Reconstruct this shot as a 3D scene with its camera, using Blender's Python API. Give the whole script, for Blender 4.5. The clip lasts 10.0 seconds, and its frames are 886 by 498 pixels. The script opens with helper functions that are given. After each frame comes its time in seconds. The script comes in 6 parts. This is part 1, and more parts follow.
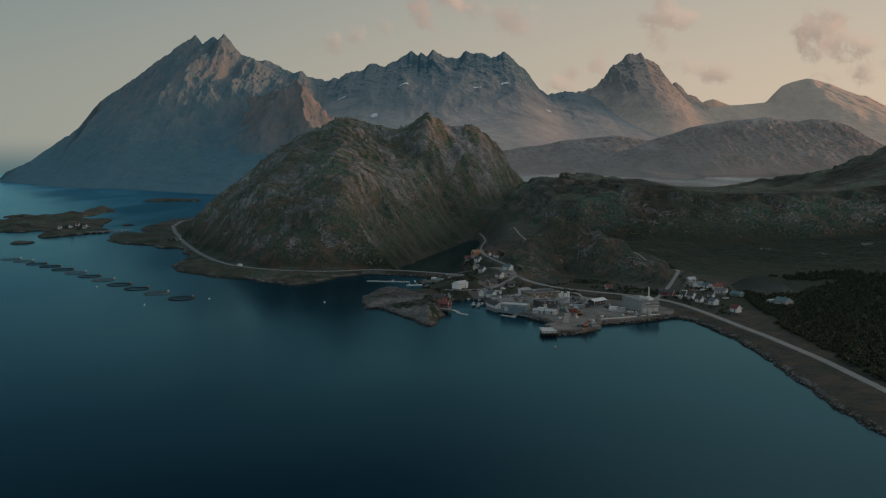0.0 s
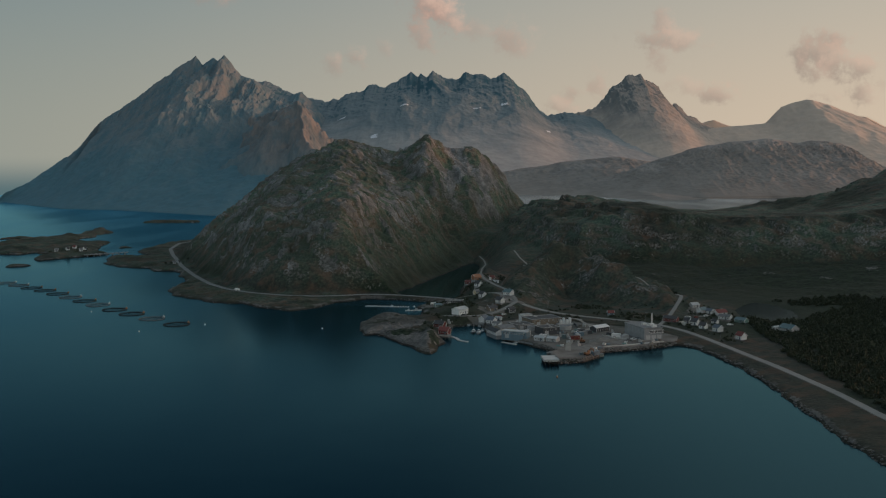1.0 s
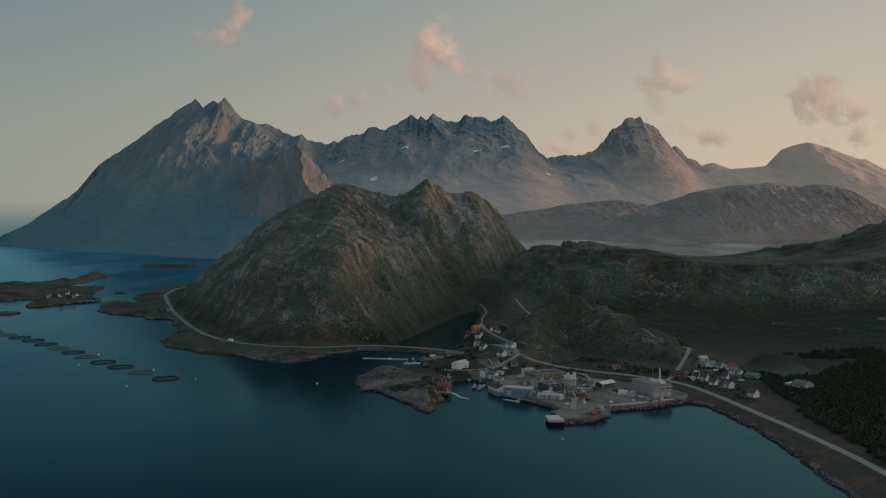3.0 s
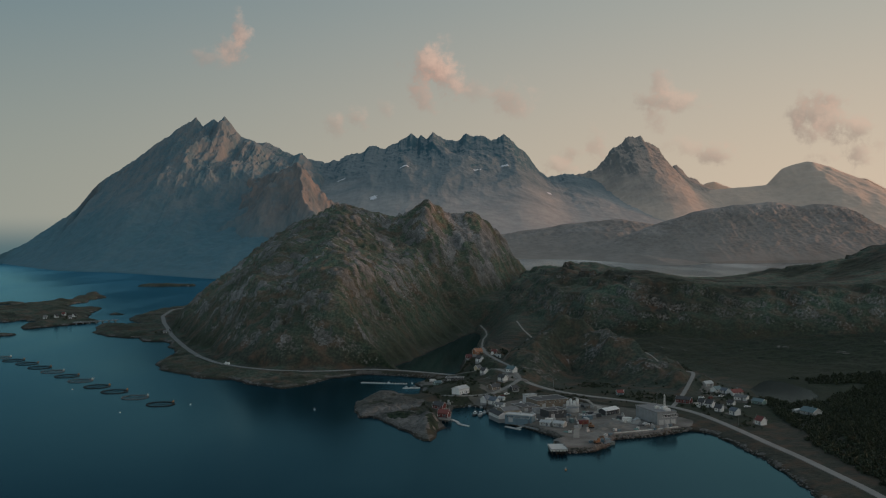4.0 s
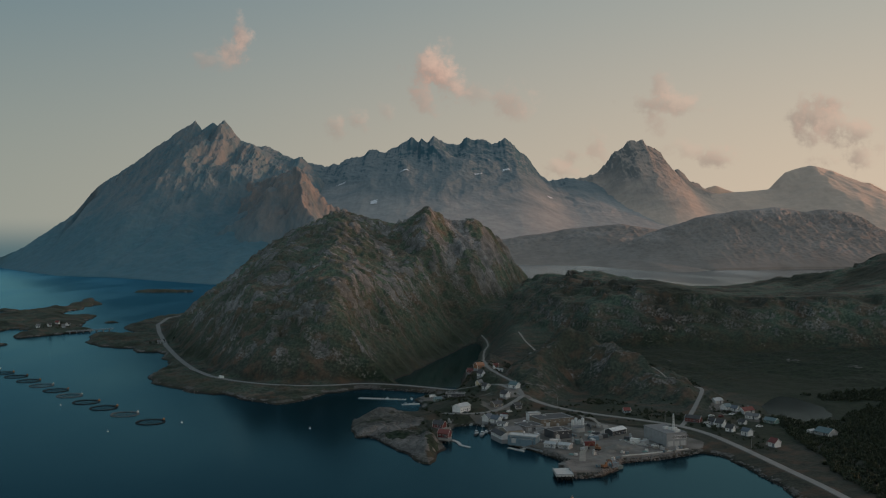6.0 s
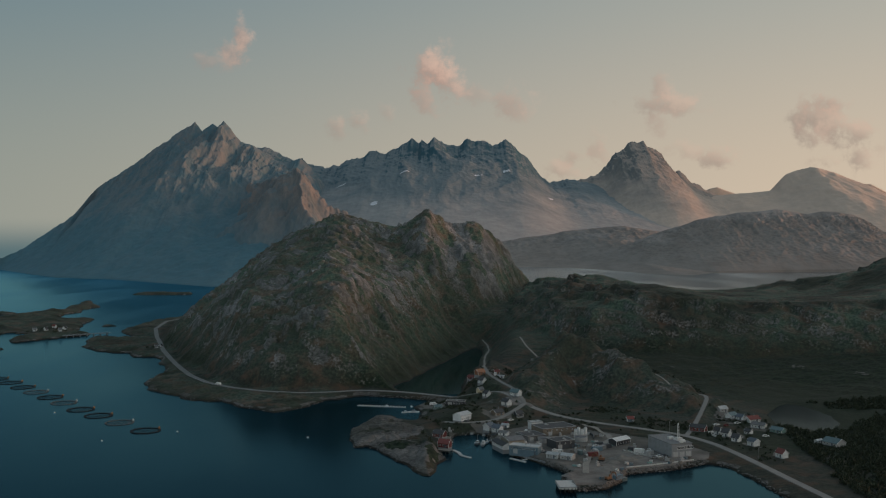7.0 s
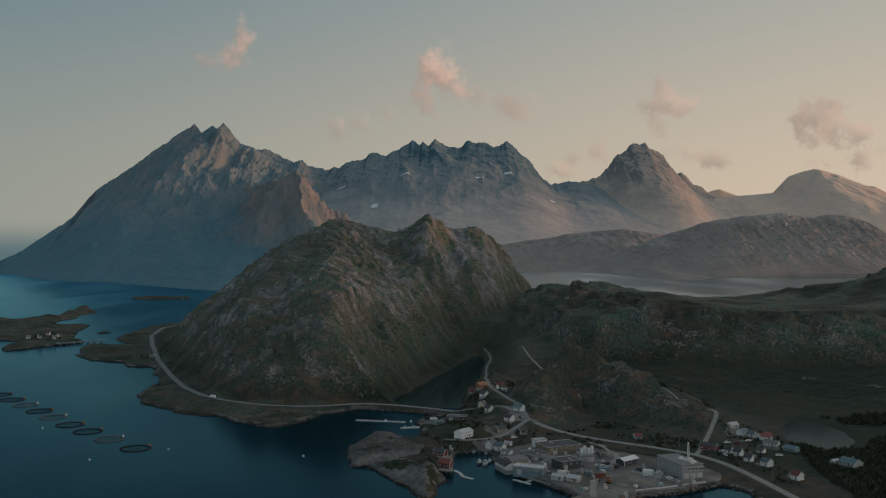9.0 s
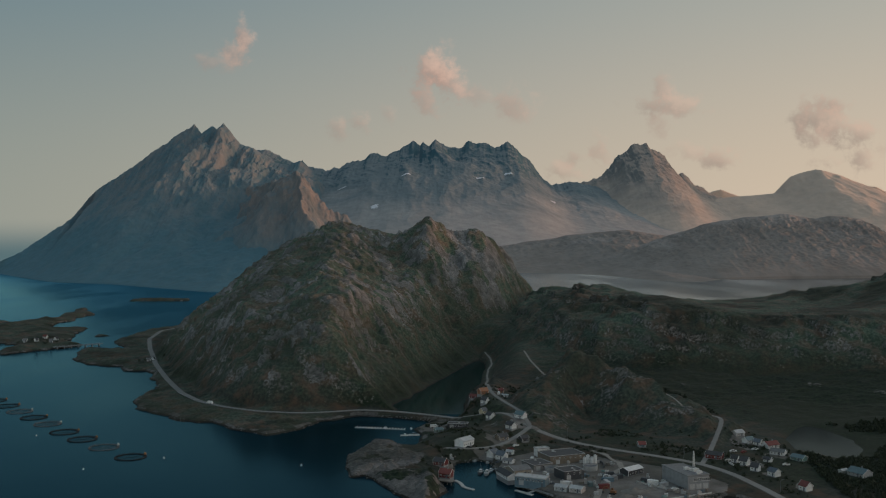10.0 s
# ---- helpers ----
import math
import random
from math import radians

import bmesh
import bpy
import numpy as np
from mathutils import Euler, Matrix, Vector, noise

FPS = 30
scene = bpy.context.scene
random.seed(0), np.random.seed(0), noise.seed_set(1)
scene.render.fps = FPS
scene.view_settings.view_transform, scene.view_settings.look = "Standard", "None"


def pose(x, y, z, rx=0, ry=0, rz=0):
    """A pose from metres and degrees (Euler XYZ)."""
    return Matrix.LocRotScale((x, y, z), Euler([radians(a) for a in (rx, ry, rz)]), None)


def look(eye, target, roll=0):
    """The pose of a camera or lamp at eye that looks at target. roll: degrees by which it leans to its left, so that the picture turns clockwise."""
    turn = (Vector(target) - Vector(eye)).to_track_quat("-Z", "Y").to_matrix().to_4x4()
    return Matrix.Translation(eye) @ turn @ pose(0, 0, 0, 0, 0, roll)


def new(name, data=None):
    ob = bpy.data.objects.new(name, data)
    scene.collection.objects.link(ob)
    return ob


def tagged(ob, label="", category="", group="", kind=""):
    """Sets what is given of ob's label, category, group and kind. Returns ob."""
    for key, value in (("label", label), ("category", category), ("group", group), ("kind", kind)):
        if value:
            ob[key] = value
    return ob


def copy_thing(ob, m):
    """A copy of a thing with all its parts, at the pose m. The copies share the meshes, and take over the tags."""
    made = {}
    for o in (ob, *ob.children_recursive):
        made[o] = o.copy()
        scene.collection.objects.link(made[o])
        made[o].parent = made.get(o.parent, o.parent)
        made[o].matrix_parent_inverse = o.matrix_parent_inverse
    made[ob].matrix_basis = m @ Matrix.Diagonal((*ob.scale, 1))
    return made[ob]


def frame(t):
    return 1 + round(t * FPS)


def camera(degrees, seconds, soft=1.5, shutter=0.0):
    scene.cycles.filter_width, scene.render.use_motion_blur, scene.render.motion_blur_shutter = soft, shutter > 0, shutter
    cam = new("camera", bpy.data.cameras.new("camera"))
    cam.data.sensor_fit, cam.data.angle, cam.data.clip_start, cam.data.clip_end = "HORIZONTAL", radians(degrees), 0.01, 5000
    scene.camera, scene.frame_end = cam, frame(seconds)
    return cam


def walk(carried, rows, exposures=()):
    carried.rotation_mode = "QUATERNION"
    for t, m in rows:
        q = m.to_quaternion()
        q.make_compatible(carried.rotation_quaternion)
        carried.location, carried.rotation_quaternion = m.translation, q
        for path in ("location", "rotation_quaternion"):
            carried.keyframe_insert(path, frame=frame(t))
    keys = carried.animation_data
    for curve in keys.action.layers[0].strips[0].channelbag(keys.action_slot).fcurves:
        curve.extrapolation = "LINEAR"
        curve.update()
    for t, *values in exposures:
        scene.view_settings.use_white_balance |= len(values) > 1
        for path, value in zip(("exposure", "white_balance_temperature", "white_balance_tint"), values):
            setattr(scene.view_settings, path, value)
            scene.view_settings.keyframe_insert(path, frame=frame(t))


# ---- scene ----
cam = camera(48.27, 10.0, soft=1.15)
ROWS = [  # seconds, x, y, z, yaw, pitch, roll
    (0.0, -0.03, -0.15, 117.47, 0.004, -5.758, 0.202),
    (0.5, 0.02, 5.63, 118.96, -0.003, -5.223, 0.195),
    (1.0, 0.07, 11.61, 120.45, -0.008, -4.603, 0.185),
    (1.5, 0.11, 17.75, 121.96, -0.012, -4.030, 0.173),
    (2.0, 0.15, 24.01, 123.48, -0.013, -3.418, 0.160),
    (2.5, 0.19, 30.36, 125.01, -0.013, -2.842, 0.145),
    (2.7, 0.20, 32.92, 125.63, -0.012, -2.593, 0.139),
    (3.8, 0.27, 47.08, 129.07, -0.005, -1.370, 0.102),
    (4.0, 0.28, 49.66, 129.70, -0.003, -1.180, 0.095),
    (4.2, 0.29, 52.24, 130.34, -0.000, -1.079, 0.089),
    (4.5, 0.30, 56.10, 131.30, 0.004, -1.059, 0.079),
    (5.0, 0.32, 62.51, 132.90, 0.011, -1.031, 0.063),
    (5.5, 0.34, 68.88, 134.52, 0.020, -1.034, 0.048),
    (7.0, 0.38, 87.68, 139.42, 0.052, -0.976, 0.012),
    (7.5, 0.39, 93.84, 141.05, 0.064, -0.974, 0.004),
    (8.0, 0.40, 99.95, 142.69, 0.077, -0.950, -0.000),
    (8.5, 0.41, 106.03, 144.31, 0.091, -0.930, -0.001),
    (9.0, 0.43, 112.09, 145.92, 0.105, -0.925, 0.001),
    (9.5, 0.44, 118.15, 147.52, 0.120, -0.926, 0.008),
    (10.0, 0.46, 124.22, 149.08, 0.134, -0.927, 0.019),
]
walk(cam, [(t, pose(x, y, z, 90 + pitch, roll, yaw)) for t, x, y, z, yaw, pitch, roll in ROWS])

# ---- sky and sun: low evening sun from the right, kept off the bay by high ground added out of view ----
SUN_AZ, SUN_EL = 88.0, 5.6          # degrees clockwise from the view axis, degrees above the horizon
world = bpy.data.worlds.new("evening_sky")
scene.world = world
world.use_nodes = True
WN, WL = world.node_tree.nodes, world.node_tree.links
WN.clear()


def wmath(op, a, b=None, c=None, clamp=False):
    n = WN.new("ShaderNodeMath")
    n.operation, n.use_clamp = op, clamp
    for i, v in enumerate((a, b, c)):
        if v is None:
            continue
        if isinstance(v, (int, float)):
            n.inputs[i].default_value = v
        else:
            WL.new(v, n.inputs[i])
    return n.outputs[0]


def wmix(fac, a, b, blend="MIX"):
    n = WN.new("ShaderNodeMix")
    n.data_type, n.blend_type = "RGBA", blend
    for i, v in ((0, fac), (6, a), (7, b)):
        if isinstance(v, (int, float)):
            n.inputs[i].default_value = v
        elif isinstance(v, tuple):
            n.inputs[i].default_value = (*v, 1)
        else:
            WL.new(v, n.inputs[i])
    return n.outputs[2]


def wsmooth(x, lo, hi):
    n = WN.new("ShaderNodeMapRange")
    n.interpolation_type = "SMOOTHSTEP"
    WL.new(x, n.inputs[0])
    n.inputs[1].default_value, n.inputs[2].default_value = lo, hi
    return n.outputs[0]


coord = WN.new("ShaderNodeTexCoord").outputs["Generated"]
sep = WN.new("ShaderNodeSeparateXYZ")
WL.new(coord, sep.inputs[0])
dx, dy, dz = sep.outputs
sky = WN.new("ShaderNodeTexSky")
sky.sky_type, sky.sun_disc = "NISHITA", False
sky.sun_elevation, sky.sun_rotation = radians(SUN_EL), radians(SUN_AZ)
sky.air_density, sky.dust_density, sky.ozone_density = 1.3, 2.5, 1.5
NISHITA = 0.045
sky_rgb = wmix(1.0, sky.outputs[0], (NISHITA, NISHITA, NISHITA), "MULTIPLY")
# evening haze: cool grey-green away from the sun, peach towards it, thinning with height
flat = wmath("POWER", wmath("MAXIMUM", wmath("ADD", wmath("MULTIPLY", dx, dx), wmath("MULTIPLY", dy, dy)), 1e-4), 0.5)
sunward = wmath("DIVIDE", wmath("ADD", wmath("MULTIPLY", dx, 0.978), wmath("MULTIPLY", dy, 0.208)), flat)
toward = wsmooth(sunward, -0.45, 0.95)
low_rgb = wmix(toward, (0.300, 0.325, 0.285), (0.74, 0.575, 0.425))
high_rgb = wmix(toward, (0.105, 0.200, 0.255), (0.38, 0.41, 0.375))
haze_rgb = wmix(wsmooth(dz, -0.02, 0.34), low_rgb, high_rgb)
haze_rgb = wmix(wsmooth(dz, 0.22, 0.38), haze_rgb, wmix(wsmooth(sunward, 0.14, 0.62), (0.030, 0.088, 0.138), (0.78, 0.74, 0.68)))
haze_rgb = wmix(wsmooth(dz, 0.42, 0.85), haze_rgb, (0.185, 0.270, 0.335))
# the afterglow round the low sun, out to the right
glow = wmath("MULTIPLY", wsmooth(sunward, 0.60, 1.0), wsmooth(dz, 0.50, 0.02))
haze_rgb = wmix(glow, haze_rgb, (1.75, 1.12, 0.72))
# the unseen sky behind is brightened to fill the slopes that face it
behind = wmath("MULTIPLY", wsmooth(dy, 0.10, -0.70), wsmooth(dz, 0.75, 0.15))
haze_rgb = wmix(behind, haze_rgb, (0.60, 0.60, 0.56))
dusk_rgb = wmix(0.9, sky_rgb, haze_rgb)
# the sea's far haze under the horizon
dusk_rgb = wmix(wsmooth(dz, 0.016, -0.022), dusk_rgb, (0.092, 0.150, 0.162))
# small evening clouds: across, height over the horizon, half width, half height, strength, greyness
CLOUDS = [
    (-0.013, 0.164, 0.021, 0.022, 1.00, 0.0), (0.002, 0.151, 0.019, 0.020, 0.90, 0.0), (-0.018, 0.136, 0.014, 0.020, 0.65, 0.1),
    (-0.202, 0.197, 0.010, 0.018, 0.80, 0.0), (-0.211, 0.182, 0.015, 0.012, 0.65, 0.1), (-0.234, 0.174, 0.024, 0.009, 0.38, 0.1),
    (0.035, 0.141, 0.014, 0.013, 0.34, 0.0), (0.071, 0.131, 0.019, 0.015, 0.58, 0.1),
    (-0.108, 0.106, 0.012, 0.010, 0.52, 0.4), (-0.087, 0.110, 0.013, 0.011, 0.58, 0.3), (-0.057, 0.121, 0.008, 0.010, 0.30, 0.0),
    (0.218, 0.150, 0.012, 0.019, 0.55, 0.1), (0.226, 0.127, 0.036, 0.011, 0.75, 0.6), (0.218, 0.113, 0.014, 0.014, 0.45, 0.2),
    (0.156, 0.085, 0.013, 0.016, 0.48, 0.1), (0.132, 0.076, 0.012, 0.010, 0.48, 0.3), (0.115, 0.062, 0.022, 0.010, 0.58, 0.5),
    (0.277, 0.071, 0.020, 0.013, 0.85, 0.75), (0.244, 0.080, 0.018, 0.010, 0.40, 0.2),
    (0.389, 0.130, 0.024, 0.011, 0.80, 0.3), (0.380, 0.113, 0.028, 0.017, 0.95, 0.9), (0.369, 0.097, 0.016, 0.011, 0.80, 0.8),
    (0.420, 0.096, 0.024, 0.013, 0.85, 0.8), (0.418, 0.077, 0.014, 0.015, 0.80, 0.8), (0.386, 0.069, 0.014, 0.008, 0.60, 0.6),
]
ahead = wmath("MAXIMUM", dy, 0.05)
across, up = wmath("DIVIDE", dx, ahead), wmath("DIVIDE", dz, ahead)
puff = WN.new("ShaderNodeTexNoise")
puff.inputs["Scale"].default_value, puff.inputs["Detail"].default_value, puff.inputs["Roughness"].default_value = 40.0, 9.0, 0.62
plane = WN.new("ShaderNodeCombineXYZ")
WL.new(across, plane.inputs[0]), WL.new(up, plane.inputs[1])
WL.new(plane.outputs[0], puff.inputs["Vector"])
ragged = wmath("MULTIPLY", wmath("SUBTRACT", puff.outputs[0], 0.5), 4.4)
for cx, cz, hw, hh, strong, grey in CLOUDS:
    hw, hh = 1.2 * hw, 1.2 * hh
    a = wmath("DIVIDE", wmath("SUBTRACT", across, cx), hw)
    b = wmath("DIVIDE", wmath("SUBTRACT", up, cz), hh)
    reach = wmath("SQRT", wmath("ADD", wmath("MULTIPLY", a, a), wmath("MULTIPLY", b, b)))
    body = wmath("ADD", wmath("SUBTRACT", 1.0, reach), ragged)
    mask = wmath("MULTIPLY", wsmooth(body, -0.15, 0.95), wmath("MULTIPLY", wsmooth(reach, 1.8, 0.6), 0.74 * strong))
    mask = wmath("MULTIPLY", mask, wsmooth(dy, 0.1, 0.3))
    lit = wsmooth(wmath("ADD", wmath("ADD", a, b), wmath("MULTIPLY", ragged, 0.8)), -0.9, 1.3)
    rim = wmix(grey, (0.62, 0.43, 0.34), (0.56, 0.41, 0.32))
    core = wmix(grey, (0.36, 0.235, 0.195), (0.225, 0.185, 0.165))
    dusk_rgb = wmix(mask, dusk_rgb, wmix(lit, core, rim))
back = WN.new("ShaderNodeBackground")
WL.new(dusk_rgb, back.inputs[0])
back.inputs[1].default_value = 1.06
WL.new(back.outputs[0], WN.new("ShaderNodeOutputWorld").inputs[0])

sun_data = bpy.data.lights.new("sun", "SUN")
sun_data.energy, sun_data.angle, sun_data.color = 1.75, radians(5.0), (1.0, 0.47, 0.27)
sun = new("sun", sun_data)
far = 4000.0
sun.matrix_world = look((far * math.sin(radians(SUN_AZ)) * math.cos(radians(SUN_EL)), far * math.cos(radians(SUN_AZ)) * math.cos(radians(SUN_EL)), far * math.sin(radians(SUN_EL))), (0, 0, 0))


# ---- materials ----
def material(name):
    m = bpy.data.materials.new(name)
    m.use_nodes = True
    t = m.node_tree
    return m, t, t.nodes["Principled BSDF"]


def nmix(t, fac, a, b, blend="MIX"):
    n = t.nodes.new("ShaderNodeMix")
    n.data_type, n.blend_type = "RGBA", blend
    for i, v in ((0, fac), (6, a), (7, b)):
        if isinstance(v, (int, float)):
            n.inputs[i].default_value = v
        elif isinstance(v, tuple):
            n.inputs[i].default_value = (*v, 1)
        else:
            t.links.new(v, n.inputs[i])
    return n.outputs[2]


def nmath(t, op, a, b=0.0, clamp=False):
    n = t.nodes.new("ShaderNodeMath")
    n.operation, n.use_clamp = op, clamp
    for i, v in enumerate((a, b)):
        if isinstance(v, (int, float)):
            n.inputs[i].default_value = v
        else:
            t.links.new(v, n.inputs[i])
    return n.outputs[0]


def nramp(t, x, lo, hi):
    n = t.nodes.new("ShaderNodeMapRange")
    n.interpolation_type = "SMOOTHSTEP"
    t.links.new(x, n.inputs[0])
    n.inputs[1].default_value, n.inputs[2].default_value = lo, hi
    return n.outputs[0]


def place(t, sx=1.0, sy=1.0, sz=1.0, local=False):
    src = t.nodes.new("ShaderNodeTexCoord").outputs["Object"] if local else t.nodes.new("ShaderNodeNewGeometry").outputs["Position"]
    n = t.nodes.new("ShaderNodeMapping")
    n.inputs["Scale"].default_value = (sx, sy, sz)
    t.links.new(src, n.inputs[0])
    return n.outputs[0]


def nnoise(t, vec, scale, detail=5.0, rough=0.55):
    n = t.nodes.new("ShaderNodeTexNoise")
    n.inputs["Scale"].default_value, n.inputs["Detail"].default_value, n.inputs["Roughness"].default_value = scale, detail, rough
    t.links.new(vec, n.inputs["Vector"])
    return n.outputs[0]


def nattr(t, name):
    n = t.nodes.new("ShaderNodeAttribute")
    n.attribute_name = name
    return n.outputs["Fac"]


def nbump(t, b, height, strength, distance):
    n = t.nodes.new("ShaderNodeBump")
    n.inputs["Strength"].default_value, n.inputs["Distance"].default_value = strength, distance
    t.links.new(height, n.inputs["Height"])
    t.links.new(n.outputs[0], b.inputs["Normal"])


def plain(name, rgb, rough=0.7, metal=0.0, grain=4.0, vary=0.25, bump=0.15, size=0.05):
    """A painted, stony or metal surface with dirt at two scales and fine relief."""
    m, t, b = material(name)
    p = place(t, local=True)
    big, fine = nnoise(t, p, grain * 0.25, 4), nnoise(t, p, grain * 3, 5)
    rnd = t.nodes.new("ShaderNodeObjectInfo").outputs["Random"]
    k = nmath(t, "ADD", nmath(t, "MULTIPLY", big, 1.2), nmath(t, "MULTIPLY", fine, 0.6))
    k = nmath(t, "ADD", k, nmath(t, "MULTIPLY", rnd, 0.3))
    dark = tuple(c * (1 - vary) for c in rgb)
    light = tuple(min(1.0, c * (1 + vary * 0.6)) for c in rgb)
    t.links.new(nmix(t, nramp(t, k, 0.55, 1.4), dark, light), b.inputs["Base Color"])
    b.inputs["Roughness"].default_value, b.inputs["Metallic"].default_value = rough, metal
    nbump(t, b, fine, bump, size)
    return m


def land_material():
    m, t, b = material("heath_and_rock")
    p = place(t)
    n_big, n_mid, n_fine, n_grit = nnoise(t, p, 0.012, 5), nnoise(t, p, 0.07, 6), nnoise(t, p, 0.40, 5, 0.55), nnoise(t, p, 2.5, 4)
    rock, green, bare, wet, haze_dry = (nattr(t, a) for a in ("rock", "green", "bare", "wet", "haze_dry"))
    heath = nmix(t, nramp(t, n_fine, 0.33, 0.70), (0.021, 0.026, 0.021), (0.054, 0.055, 0.043))
    rust = nmix(t, nramp(t, n_mid, 0.45, 0.7), heath, (0.100, 0.060, 0.040))
    lush = nmix(t, nramp(t, n_fine, 0.35, 0.7), (0.007, 0.016, 0.009), (0.024, 0.040, 0.018))
    soil = nmix(t, nmath(t, "MULTIPLY", green, nramp(t, n_mid, 0.15, 0.5)), rust, lush)
    # paler tones stand in for haze over the far hill; also ochre headland grass
    haze_straw = nmix(t, nramp(t, n_mid, 0.40, 0.66), nmix(t, nramp(t, n_fine, 0.35, 0.68), (0.048, 0.084, 0.060), (0.122, 0.166, 0.120)), nmix(t, nramp(t, n_fine, 0.33, 0.7), (0.104, 0.084, 0.064), (0.222, 0.182, 0.140)))
    soil = nmix(t, haze_dry, soil, haze_straw)
    patchy = nmath(t, "ADD", nmath(t, "MULTIPLY", n_mid, 0.62), nmath(t, "MULTIPLY", n_fine, 0.38))
    stone = nmix(t, nramp(t, patchy, 0.36, 0.66), (0.148, 0.152, 0.152), (0.360, 0.356, 0.348))
    stone = nmix(t, nramp(t, n_grit, 0.5, 0.75), stone, (0.130, 0.124, 0.115))
    # joints between the rock's blocks
    vor, vcol = t.nodes.new("ShaderNodeTexVoronoi"), t.nodes.new("ShaderNodeTexVoronoi")
    vor.feature = "DISTANCE_TO_EDGE"
    bent = t.nodes.new("ShaderNodeVectorMath")
    bent.operation = "MULTIPLY_ADD"
    n_vec = t.nodes.new("ShaderNodeTexNoise")
    n_vec.inputs["Scale"].default_value = 0.1
    t.links.new(p, n_vec.inputs["Vector"])
    t.links.new(n_vec.outputs["Color"], bent.inputs[0])
    bent.inputs[1].default_value = (14, 14, 14)
    t.links.new(place(t, 1.0, 0.8, 0.55), bent.inputs[2])
    for v in (vor, vcol):
        v.inputs["Scale"].default_value = 0.135
        t.links.new(bent.outputs[0], v.inputs["Vector"])
    grey = t.nodes.new("ShaderNodeSeparateColor")
    t.links.new(vcol.outputs["Color"], grey.inputs[0])
    stone = nmix(t, nmath(t, "MULTIPLY", grey.outputs[0], 0.55), stone, (0.105, 0.104, 0.100))
    stone = nmix(t, nmath(t, "MULTIPLY", nramp(t, vor.outputs["Distance"], 0.10, 0.0), 0.38), stone, (0.038, 0.040, 0.032))
    # rock outside the painted haze is darker and warmer
    stone = nmix(t, haze_dry, nmix(t, 1.0, stone, (0.68, 0.63, 0.60), "MULTIPLY"), stone)
    edge = nmath(t, "ADD", rock, nmath(t, "MULTIPLY", nmath(t, "SUBTRACT", n_fine, 0.5), 1.0))
    col = nmix(t, nramp(t, edge, 0.34, 0.64), soil, stone)
    gravel = nmix(t, nramp(t, n_mid, 0.35, 0.65), (0.125, 0.110, 0.100), (0.250, 0.228, 0.208))
    gravel = nmix(t, nramp(t, n_grit, 0.4, 0.7), gravel, (0.205, 0.185, 0.165))
    edge2 = nmath(t, "ADD", bare, nmath(t, "MULTIPLY", nmath(t, "SUBTRACT", n_fine, 0.5), 0.8))
    col = nmix(t, nramp(t, edge2, 0.4, 0.6), col, gravel)
    tide = nmath(t, "ADD", wet, nmath(t, "MULTIPLY", nmath(t, "SUBTRACT", n_fine, 0.5), 0.5))
    col = nmix(t, nramp(t, tide, 0.45, 0.62), col, (0.020, 0.018, 0.015))
    col = nmix(t, nmath(t, "MULTIPLY", nramp(t, n_big, 0.40, 0.62), 0.45), col, (0.040, 0.042, 0.028))
    t.links.new(col, b.inputs["Base Color"])
    b.inputs["Roughness"].default_value = 0.9
    b.inputs["Specular IOR Level"].default_value = 0.25
    nbump(t, b, nmath(t, "ADD", nmath(t, "ADD", n_fine, nmath(t, "MULTIPLY", n_grit, 0.1)), nmath(t, "MULTIPLY", nmath(t, "MULTIPLY", rock, nramp(t, vor.outputs["Distance"], 0.0, 0.2)), 1.2)), 0.45, 0.9)
    return m


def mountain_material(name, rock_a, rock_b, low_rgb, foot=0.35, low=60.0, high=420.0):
    """Granite; haze colour painted in towards the foot, heath and scree on gentler ground."""
    m, t, b = material(name)
    p = place(t)
    streak = nnoise(t, place(t, 1.0, 0.4, 0.16), 0.020, 8, 0.66)
    n_mid, n_fine, n_wide = nnoise(t, p, 0.03, 7, 0.65), nnoise(t, p, 0.12, 6, 0.65), nnoise(t, p, 0.005, 4)
    col = nmix(t, nramp(t, streak, 0.36, 0.64), rock_a, rock_b)
    col = nmix(t, nmath(t, "MULTIPLY", nramp(t, n_fine, 0.42, 0.66), 0.25), col, tuple(0.72 * c for c in rock_a))
    spot = t.nodes.new("ShaderNodeSeparateXYZ")
    t.links.new(t.nodes.new("ShaderNodeNewGeometry").outputs["Position"], spot.inputs[0])
    slope = t.nodes.new("ShaderNodeSeparateXYZ")
    t.links.new(t.nodes.new("ShaderNodeNewGeometry").outputs["Normal"], slope.inputs[0])
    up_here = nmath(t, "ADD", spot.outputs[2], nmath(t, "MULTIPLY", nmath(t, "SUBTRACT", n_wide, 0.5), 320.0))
    # the lower the ground, the more of the painted haze colour
    low_haze = nramp(t, up_here, high, low)
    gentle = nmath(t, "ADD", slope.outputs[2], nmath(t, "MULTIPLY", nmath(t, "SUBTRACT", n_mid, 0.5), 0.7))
    haze_and_heath = nmath(t, "MULTIPLY", nmath(t, "MAXIMUM", low_haze, nmath(t, "MULTIPLY", nramp(t, gentle, 0.68, 0.88), 0.4)), foot)
    col = nmix(t, haze_and_heath, col, nmix(t, nramp(t, n_mid, 0.3, 0.7), tuple(0.82 * c for c in low_rgb), low_rgb))
    t.links.new(col, b.inputs["Base Color"])
    b.inputs["Roughness"].default_value = 0.92
    b.inputs["Specular IOR Level"].default_value = 0.2
    nbump(t, b, nmath(t, "ADD", streak, nmath(t, "MULTIPLY", n_fine, 0.3)), 0.25, 5.0)
    return m


